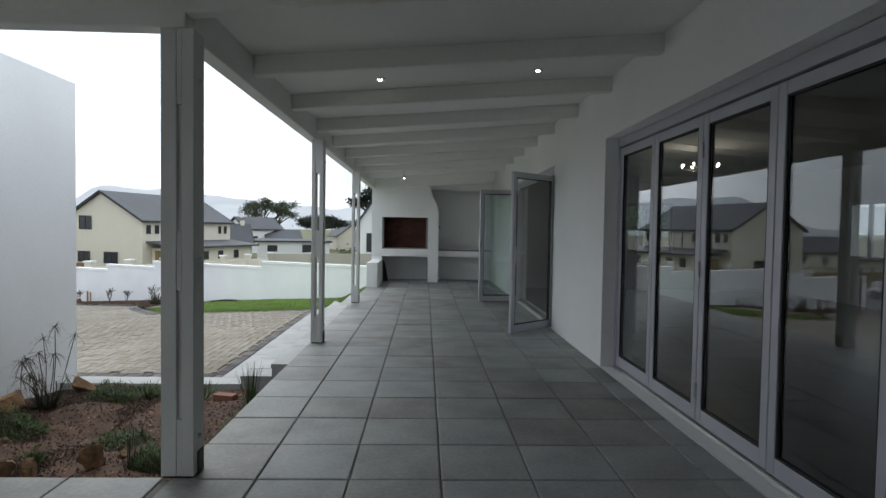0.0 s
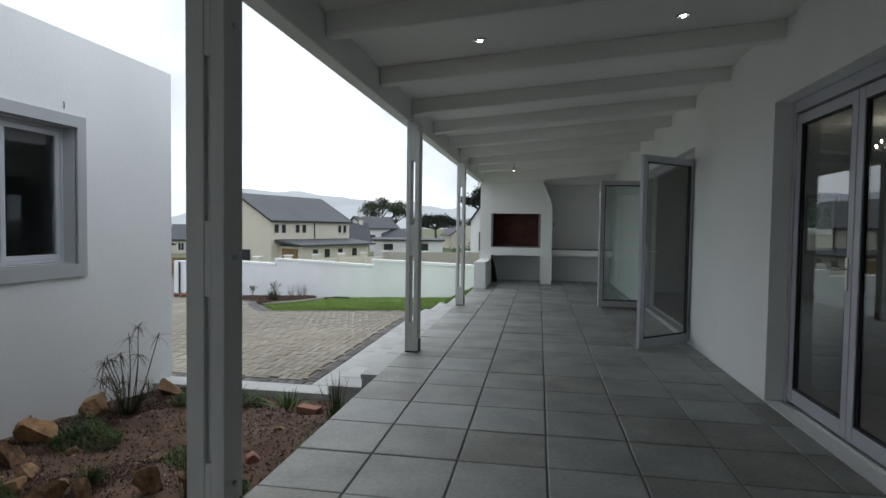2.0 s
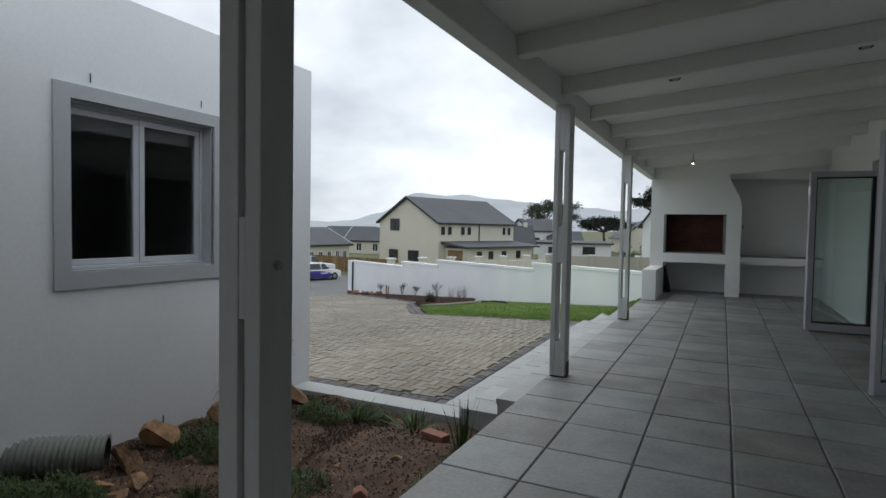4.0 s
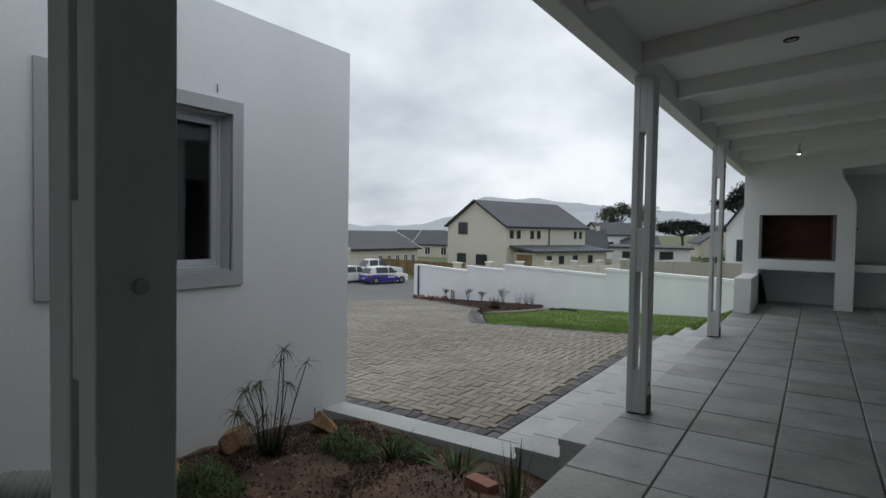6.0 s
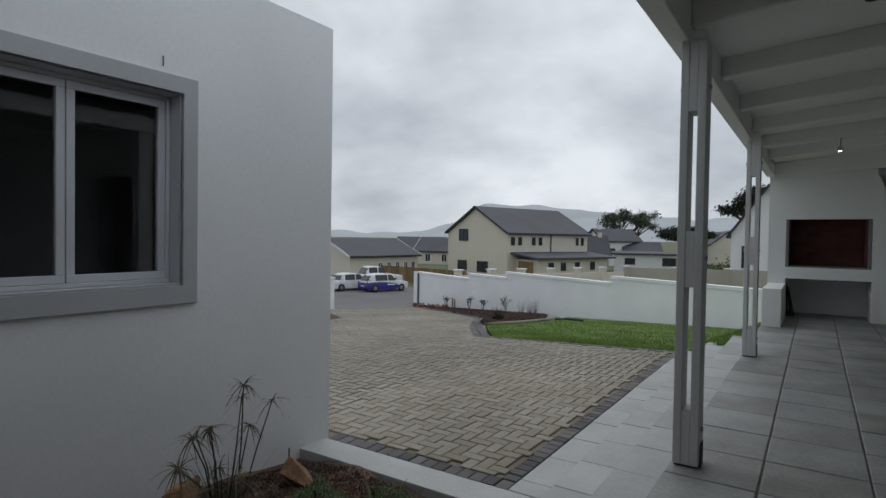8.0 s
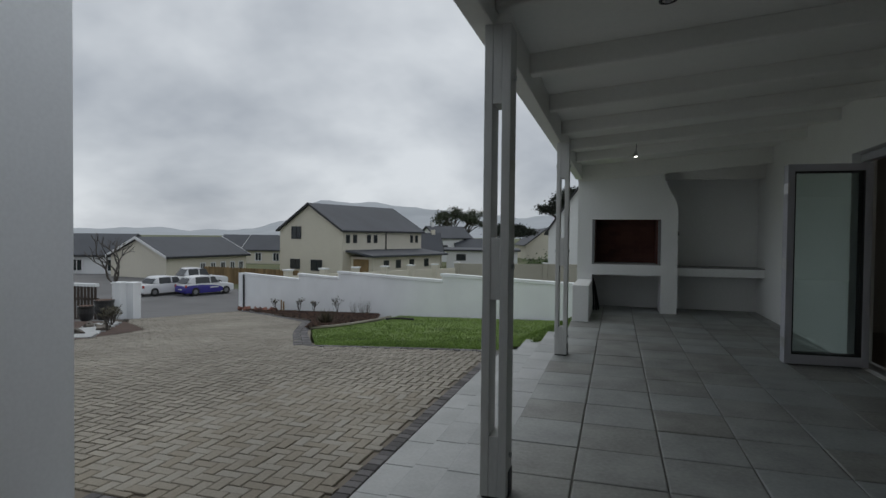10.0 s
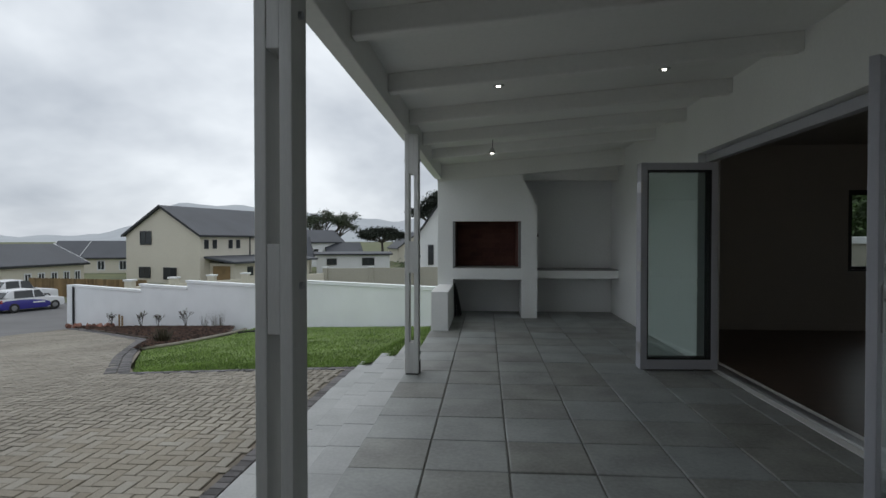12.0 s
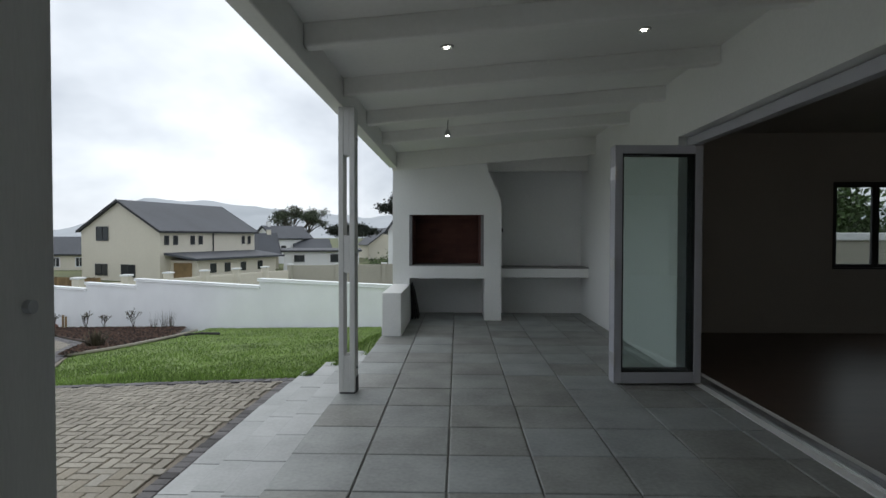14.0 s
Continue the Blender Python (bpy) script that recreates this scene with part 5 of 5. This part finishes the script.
add_tube(edging, [(p.x, p.y, lawn_z(p.x, p.y) + 0.02) for p in lo], 0.04, 6)
structure("bed_edging", edging, M_PAVER_J, "pale concrete edging between lawn and bed", "edging")


# ---- gate and bed on the far side of the driveway ----
def gate_side():
    for name, (x, y), top in (("gate_pier", (-19.35, 18.40), -0.72), ("gate_pier", (-19.68, 18.08), -0.70)):
        structure(name, box(x - 0.20, x + 0.20, y - 0.20, y + 0.20, -3.0, top, 0.015), M_WALL_EXT, "white plastered gate pier", "pier")
        structure("pier_cap", box(x - 0.23, x + 0.23, y - 0.23, y + 0.23, top + 0.0005, top + 0.07, 0.012), M_WALL_EXT, "white pier cap", "coping")
    g = thing("slatted_gate", "dark timber slatted screen with pale top rail", "gate")
    p, q = Vector((-24.4, 17.5, 0)), Vector((-20.2, 17.5, 0))
    n = 24
    for k in range(n):
        c = p.lerp(q, (k + 0.5) / n)
        part("slat", box(c.x - 0.055, c.x + 0.055, c.y - 0.015, c.y + 0.015, -2.5, -0.80), M_GATE, g)
    part("rail", box(p.x, q.x, 17.516, 17.60, -1.35, -1.25), M_GATE, g)
    part("rail", box(p.x, q.x, 17.516, 17.60, -2.2, -2.1), M_GATE, g)
    part("top_rail", box(p.x, q.x, 17.40, 17.60, -0.799, -0.68, 0.01), M_WALL_EXT, g, "pale top rail")
    for i, (x, y, r, h) in enumerate(((-19.4, 17.1, 0.34, 0.7), (-18.9, 15.9, 0.26, 0.5))):
        t = thing("plant_pot", "dark glazed pot with a small shrub", "pot", "pots by the gate", "", (x, y, ground_z(x, y)))
        prof = [(0.0, 0.6), (0.15, 0.78), (0.55, 1.0), (0.9, 0.98), (1.0, 1.05)]
        part("pot_body", tube([(0, 0, f * h) for f, _ in prof], [r * s for _, s in prof], 16), M_POT, t)
        part("rim", tube([(0, 0, h), (0, 0, h + 0.04)], r * 1.08, 16), M_POT, t)
        part("soil", tube([(0, 0, h + 0.04), (0, 0, h + 0.05)], r * 0.9, 16), M_MULCH, t)
    for i in range(7):
        f = i / 6
        x, y = -11.9 - 4.2 * f, 9.6 + 4.6 * f
        ob = thing("stepping_stone", "pale flat stepping stone in the side bed", "paving stone", "stepping stones", "", (x, y, ground_z(x, y) - 0.03), 35 + 8 * i)
        part("stone", box(-0.36, 0.36, -0.24, 0.24, 0, 0.07, 0.015), M_STEP, ob)
    for i in range(9):
        f = i / 8
        x, y = -12.5 - 4.4 * f, 10.2 + 5.0 * f + 0.5 * math.sin(i)
        rock((x, y, ground_z(x, y) - 0.06), (0.34, 0.28, 0.24), 90 + i, "grey-brown stone in the side bed", "side bed stones", M_ROCKGREY)
    for i in range(5):
        x, y = -13.2 - 0.9 * i, 11.6 + 0.9 * i
        bed_shrub((x, y, ground_z(x, y)), 0.6, 70 + i)


gate_side()
tagged(loft("side_bed", [(-11.3, 9.2), (-12.5, 12.1), (-17.1, 15.9)], [(-16.0, 6.0), (-18.0, 11.0), (-19.5, 15.5)], 30, 10, ground_z, M_MULCH, 0.0), "dark mulched bed beside the driveway", "flower bed", "", "structure")


# ---- lamps ----
def downlight(x, y, lit):
    z = beam_z(x) + 0.19
    t = thing("downlight", "small round recessed ceiling downlight, lit" if lit else "small round recessed ceiling downlight, unlit", "ceiling lamp", "verandah downlights", "", (x, y, z))
    t.matrix_basis = pose(x, y, z, 0, -math.degrees(math.atan(0.081)), 0)
    ring = bmesh.new()
    seg = 24
    prof = [(0.034, -0.004), (0.040, -0.010), (0.050, -0.008), (0.052, 0.0)]
    rows = [[ring.verts.new((r * math.cos(2 * math.pi * k / seg), r * math.sin(2 * math.pi * k / seg), h)) for k in range(seg)] for r, h in prof]
    for r0, r1 in zip(rows, rows[1:]):
        for k in range(seg):
            ring.faces.new((r0[k], r0[(k + 1) % seg], r1[(k + 1) % seg], r1[k]))
    part("ring", ring, M_STEEL if lit else M_BLACK, t, "metal rim")
    part("lens", tube([(0, 0, -0.013), (0, 0, -0.002)], 0.018, 20), M_LAMP if lit else M_ALU, t, "bright lamp face" if lit else "dull lamp face")


for y in (1.59, 6.24):
    downlight(-0.53, y, True)
    downlight(0.89, y, True)
downlight(-0.53, 3.83, False)
downlight(0.89, 3.83, False)
pl = thing("pendant_bulb", "lit bulb hanging on a short wire from the ceiling", "lamp", "", "", (-0.56, 8.25, beam_z(-0.56) + 0.19))
part("wire", tube([(0, 0, 0), (0.006, 0, -0.12), (0, 0, -0.24)], 0.004, 6), M_BLACK, pl)
part("lamp_holder", tube([(0, 0, -0.22), (0, 0, -0.25), (0, 0, -0.285)], [0.016, 0.028, 0.042], 14), M_STEEL, pl)
part("lamp_face", tube([(0, 0, -0.2855), (0, 0, -0.291)], 0.020, 14), M_LAMP, pl, "bright lamp face")

ch = thing("chandelier", "chandelier with eight small warm bulbs in the living room", "lamp", "", "", (4.3, 5.45, 2.41))
part("stem", tube([(0, 0, 0.05), (0, 0, 0.34)], 0.012, 8), M_STEEL, ch)
for k in range(8):
    a = 2 * math.pi * k / 8
    arm = part("arm", tube([(0, 0, 0.05), (0.16 * math.cos(a), 0.16 * math.sin(a), -0.03), (0.28 * math.cos(a), 0.28 * math.sin(a), 0.02)], 0.008, 6), M_STEEL, ch)
    bm = bmesh.new()
    bmesh.ops.create_uvsphere(bm, u_segments=10, v_segments=8, radius=0.013)
    for v in bm.verts:
        v.co = Vector((v.co.x + 0.28 * math.cos(a), v.co.y + 0.28 * math.sin(a), v.co.z * 1.4 + 0.05))
    part("bulb", bm, M_WARM, arm, "warm glowing bulb", True)

# ---- tools leaning in the wood store ----
for k, (dx, dz) in enumerate(((0.0, 0.56), (0.05, 0.50), (0.09, 0.44))):
    g = thing("braai_grid", "black steel barbecue grid leaning in the wood store", "grill", "barbecue grids")
    part("frame", prism([(-1.18 + dx, 0.0), (-1.165 + dx, 0.0), (-1.192 + dx * 0.4, dz), (-1.20 + dx * 0.4, dz)], "y", 11.12 + 0.02 * k, 11.55), M_BLACK, g)



# ---- cars ----
def rounded(outline):
    """An outline with each corner cut once, so that it reads as pressed sheet."""
    out = []
    for (a, b), (c, d) in zip(outline, outline[1:] + outline[:1]):
        out += [(a * 0.82 + c * 0.18, b * 0.82 + d * 0.18), (a * 0.18 + c * 0.82, b * 0.18 + d * 0.82)]
    return out


def car(label, at, turn, kind, low, high, size):
    """Local x forward; size: length, width, height."""
    L, W, H = size
    t = thing("car", label, "car", "parked cars", "", at, turn)
    z0, belt = 0.20, H * 0.60
    r = 0.31 if H < 1.7 else 0.37
    tail = {"hatch": 0.0, "sedan": 0.22, "pickup": 0.34}[kind]
    lower = [(-L / 2, z0 + 0.15), (-L / 2 + 0.06, z0), (L / 2 - 0.08, z0), (L / 2, z0 + 0.2), (L / 2 - 0.04, belt * 0.86), (L / 2 - 0.35, belt * 0.95), (L * 0.19, belt + 0.02), (-L * 0.40, belt + 0.03), (-L / 2 + 0.05, belt)]
    cabin = [(L * 0.21, belt), (L * 0.05, H - 0.03), (-L * 0.08, H), (-L * (0.36 - tail * 0.55), H - 0.06), (-L * (0.475 - tail * 0.62), belt)]

    def body(outline, w_lo, w_hi):
        bm = prism(rounded(outline), "y", -W / 2, W / 2)
        zs = [v.co.z for v in bm.verts]
        a, b = min(zs), max(zs)
        for v in bm.verts:
            f = (v.co.z - a) / (b - a)
            v.co.y *= w_lo + (w_hi - w_lo) * f
        rim = [e for e in bm.edges if e.verts[0].co.y * e.verts[1].co.y > 0]
        bmesh.ops.bevel(bm, geom=rim, offset=0.06, segments=3, affect="EDGES", profile=0.5)
        return bm
    b = part("body", body(lower, 1.0, 0.97), high, t, "", True)
    if low is not high:
        sk = [(-L / 2 - 0.004, z0 + 0.17), (-L / 2 + 0.055, z0 - 0.004), (L * 0.34, z0 - 0.004), (L * 0.22, belt * 0.78), (-L * 0.12, belt * 0.96), (-L / 2 - 0.004, belt * 0.92)]
        part("lower_wrap", body(sk, 1.006, 0.985), low, t, "violet blue lower body", True)
    part("cabin", body(cabin, 0.95, 0.78), high, t, "", True)
    cz0, cz1 = belt + 0.03, H - 0.10
    for s in (-1, 1):
        for x0, x1 in ((L * 0.005, L * 0.17), (-L * (0.30 - tail * 0.35), -L * 0.012)):
            bm = bmesh.new()
            yl, yh = W / 2 * 0.945, W / 2 * 0.815
            q = [(x0, yl, cz0), (x1, yl, cz0), (x1 - (0.28 if x1 > 0.1 * L else 0.02), yh, cz1), (x0 + 0.02, yh, cz1)]
            f0 = [bm.verts.new((x, s * (y + 0.012), z)) for x, y, z in q]
            f1 = [bm.verts.new((x, s * (y - 0.03), z)) for x, y, z in q]
            bm.faces.new(f0)
            bm.faces.new(f1[::-1])
            for i in range(4):
                bm.faces.new((f0[i], f1[i], f1[(i + 1) % 4], f0[(i + 1) % 4]))
            part("side_window", bm, M_GLASS_DARK, t)
    xr = -L * (0.475 - tail * 0.62)
    xt = -L * (0.36 - tail * 0.55)
    part("rear_window", prism([(xr - 0.015, belt + 0.06), (xt - 0.05, H - 0.13), (xt + 0.03, H - 0.13), (xr + 0.06, belt + 0.06)], "y", -W * 0.38, W * 0.38), M_GLASS_DARK, t)
    part("windscreen", prism([(L * 0.205, belt + 0.06), (L * 0.06, H - 0.09), (L * 0.04, H - 0.09), (L * 0.18, belt + 0.06)], "y", -W * 0.38, W * 0.38), M_GLASS_DARK, t)
    for s in (-1, 1):
        part("tail_light", box(-L / 2 - 0.012, -L / 2 + 0.08, s * W * 0.44 - 0.11, s * W * 0.44 + 0.07, belt * 0.72, belt * 0.94, 0.02), M_TAIL, t, "red tail light")
        part("headlight", box(L / 2 - 0.22, L / 2 - 0.02, s * W * 0.40 - 0.13, s * W * 0.40 + 0.06, belt * 0.70, belt * 0.86, 0.03), M_STEEL, t)
        part("mirror", box(L * 0.17, L * 0.20, s * W * 0.5, s * (W * 0.5 + 0.13) , belt + 0.02, belt + 0.13) if s > 0 else box(L * 0.17, L * 0.20, -W * 0.5 - 0.13, -W * 0.5, belt + 0.02, belt + 0.13), high, t)
        for x in (-L * 0.31, L * 0.325):
            wh = part("wheel", tube([(x, s * (W / 2 - 0.2), r), (x, s * (W / 2 - 0.19), r), (x, s * (W / 2 + 0.012), r)], [r * 0.9, r, r], 18), M_TYRE, t)
            part("rim", tube([(x, s * (W / 2 + 0.0), r), (x, s * (W / 2 + 0.02), r)], [r * 0.58, r * 0.52], 14), M_RIM, wh, "alloy rim")
    part("number_plate", box(-L / 2 - 0.016, -L / 2 + 0.02, -0.26, 0.26, belt * 0.45, belt * 0.58), M_CARWHITE, t)
    part("bumper", box(-L / 2 - 0.02, -L / 2 + 0.1, -W * 0.46, W * 0.46, z0 + 0.08, z0 + 0.26, 0.03), low, t)
    if low is not high:
        for s in (-1, 1):
            part("door_lettering", box(-L * 0.02, L * 0.16, s * (W / 2 * 1.0) - 0.012, s * (W / 2 * 1.0) + 0.012, belt * 0.62, belt * 0.72), M_CARWHITE, t, "pale bars of lettering")


heading = math.degrees(math.atan2(2.4, 0.9))
car("white and violet-blue hatchback parked in the street", (-30.9, 36.4, ground_z(-30.9, 36.4) - 0.03), heading, "hatch", M_CARBLUE, M_CARWHITE, (3.9, 1.7, 1.48))
car("white saloon car parked in the street", (-33.6, 35.3, ground_z(-33.6, 35.3) - 0.03), heading + 6, "sedan", M_CARWHITE, M_CARWHITE, (4.5, 1.8, 1.44))
car("white double-cab pickup parked beyond", (-34.6, 39.6, ground_z(-34.6, 39.6) - 0.03), heading - 4, "pickup", M_CARWHITE, M_CARWHITE, (5.0, 1.85, 1.82))


# ---- trees ----
def grow(bm, p, d, length, r, depth, rs, tips, spread=0.6, up=0.15):
    q = p + d * length
    mid = p.lerp(q, 0.5) + Vector((rs.gauss(0, 0.05), rs.gauss(0, 0.05), 0)) * length
    add_tube(bm, [p, mid, q], [r, r * 0.82, r * 0.62], 6, depth == 0)
    if depth == 0:
        tips.append(q)
        return
    for k in range(rs.choice((2, 3, 3))):
        nd = (d + Vector((rs.gauss(0, spread), rs.gauss(0, spread), rs.gauss(up, spread * 0.45)))).normalized()
        grow(bm, q, nd, length * rs.uniform(0.62, 0.85), r * 0.6, depth - 1, rs, tips, spread, up)


def leaf_cloud(tips, per, spread, size, rs, flat=1.0):
    verts, faces = [], []
    for c in tips:
        for _ in range(per):
            o = c + Vector((rs.gauss(0, spread), rs.gauss(0, spread), rs.gauss(0, spread * flat)))
            n = Vector((rs.gauss(0, 1), rs.gauss(0, 1), rs.gauss(0, 1))).normalized()
            a = n.orthogonal().normalized() * size * rs.uniform(0.5, 1.2)
            b = n.cross(a).normalized() * size * rs.uniform(0.3, 0.7)
            k = len(verts)
            verts.extend([tuple(o - a), tuple(o + b), tuple(o + a), tuple(o - b)])
            faces.append((k, k + 1, k + 2, k + 3))
    return verts, faces


def gum_tree(at, height, seed, label):
    rs = random.Random(seed)
    t = thing("gum_tree", label, "tree", "", "", at)
    bm, tips = bmesh.new(), []
    for a in (0.5, 2.6, 4.7):
        grow(bm, Vector((0, 0, -0.3)), Vector((0.35 * math.cos(a), 0.35 * math.sin(a), 1)).normalized(), height * 0.29, height * 0.03, 3, rs, tips, 0.43, 0.16)
    part("trunk", bm, M_BARK, t)
    v, f = leaf_cloud(tips, 90, height * 0.043, height * 0.015, rs, 0.55)
    from_lists("crown", v, f, M_LEAF, t)


def umbrella_pine(at, height, crown_r, crown_h, seed, label):
    rs = random.Random(seed)
    t = thing("umbrella_pine", label, "tree", "umbrella pines", "", at)
    bm = bmesh.new()
    top = Vector((0, 0, height - crown_h))
    add_tube(bm, [Vector((0, 0, -0.3)), Vector((0.15, 0, height * 0.4)), top * 0.85], [0.3, 0.25, 0.2], 8)
    tips = []
    for k in range(46):
        a, r = rs.uniform(0, 6.3), crown_r * math.sqrt(rs.random())
        c = Vector((r * math.cos(a), r * math.sin(a), height - crown_h * (0.55 + 0.45 * (r / crown_r) ** 2) + rs.uniform(-0.2, 0.25) * crown_h))
        tips.append(c)
        if k % 3 == 0:
            add_tube(bm, [top * 0.8, top * 0.8 + (c - top * 0.8) * 0.6 + Vector((0, 0, -0.2)), c], [0.12, 0.09, 0.05], 5)
    part("trunk", bm, M_BARK, t)
    v, f = leaf_cloud(tips, 190, crown_r * 0.14, crown_r * 0.05, rs, 0.45)
    from_lists("crown", v, f, M_PINE, t)


def bare_tree(at, height, seed, label):
    rs = random.Random(seed)
    t = thing("bare_tree", label, "tree", "", "", at)
    bm, tips = bmesh.new(), []
    grow(bm, Vector((0, 0, -0.3)), Vector((0.08, 0, 1)).normalized(), height * 0.36, height * 0.03, 4, rs, tips, 0.55, 0.1)
    part("trunk", bm, M_BARK, t)


def bush(at, rx, rz, seed, label, material=None, count=60, per=48, leaf=0.055):
    rs = random.Random(seed)
    t = thing("bush", label, "bush", "far bushes", "", at)
    bm = bmesh.new()
    tips = []
    for k in range(count):
        a, r = rs.uniform(0, 6.3), math.sqrt(rs.random())
        c = Vector((rx * r * math.cos(a), rx * r * math.sin(a), rz * rs.uniform(0.15, 1.0) * (1 - 0.5 * r * r)))
        tips.append(c)
        if k % 6 == 0:
            add_tube(bm, [Vector((0, 0, -0.2)), c * 0.6, c], [0.07, 0.04, 0.02], 5)
    part("branches", bm, M_BARK, t)
    v, f = leaf_cloud(tips, per, rx * 0.14, rx * leaf, rs)
    from_lists("foliage", v, f, material or M_LEAF, t)


gum_tree((*bearing(15.9, 128), -4.0), 15.0, 3, "spreading grey-green gum tree with bare lower limbs")
umbrella_pine((*bearing(10.3, 118), -4.0), 8.3, 4.6, 2.3, 8, "flat-topped dark umbrella pine")
umbrella_pine((*bearing(4.2, 64), -3.6), 11.3, 3.1, 3.4, 9, "tall dark umbrella pine behind the cream house")
umbrella_pine((*bearing(6.0, 150), -4.0), 8.4, 3.6, 2.2, 18, "small flat-topped umbrella pine far beyond the houses")
bush((*bearing(12.6, 92), -4.0), 2.2, 3.4, 10, "dense dark green bush beyond the wall")
bush((*bearing(6.0, 84), -4.0), 4.0, 2.0, 11, "low green scrub beyond the wall", M_SHRUB)
bare_tree((-28.8, 26.2, ground_z(-28.8, 26.2)), 4.6, 12, "leafless street tree with forking branches")
bush((6.2, 19.0, -0.5), 3.0, 3.3, 13, "green garden tree beyond the yard wall", M_SHRUB, 150, 200, 0.034)
bush((9.8, 21.0, -0.5), 3.0, 4.2, 14, "green garden tree beyond the yard wall", M_SHRUB, 150, 200, 0.034)
bush((15.0, 9.0, -0.5), 2.6, 4.2, 15, "green garden tree beyond the east yard wall", M_SHRUB, 70)


# ---- bark over the boundary bed ----
def bed_litter():
    verts, faces = [], []
    a, b = along(BED_A, 60), along(BED_B, 60)
    rs = random.Random(17)
    for _ in range(5000):
        f = rs.random() * 60
        i = min(59, int(f))
        p, q = a[i].lerp(a[i + 1], f - i), b[i].lerp(b[i + 1], f - i)
        c = p.lerp(q, rs.uniform(0.02, 0.98))
        z, s, t = ground_z(c.x, c.y) + 0.05, rs.uniform(0.03, 0.09), rs.uniform(0, 6.3)
        dx, dy = s * math.cos(t), s * math.sin(t)
        k = len(verts)
        verts.extend([(c.x - dx, c.y - dy, z), (c.x + dy * 0.5, c.y - dx * 0.5, z), (c.x + dx, c.y + dy, z), (c.x - dy * 0.5, c.y + dx * 0.5, z), (c.x, c.y, z + s * 0.7)])
        faces.extend([(k, k + 1, k + 4), (k + 1, k + 2, k + 4), (k + 2, k + 3, k + 4), (k + 3, k, k + 4)])
    tagged(from_lists("bed_bark", verts, faces, M_MULCH), "coarse dark bark over the boundary bed", "mulch", "", "stuff")


bed_litter()
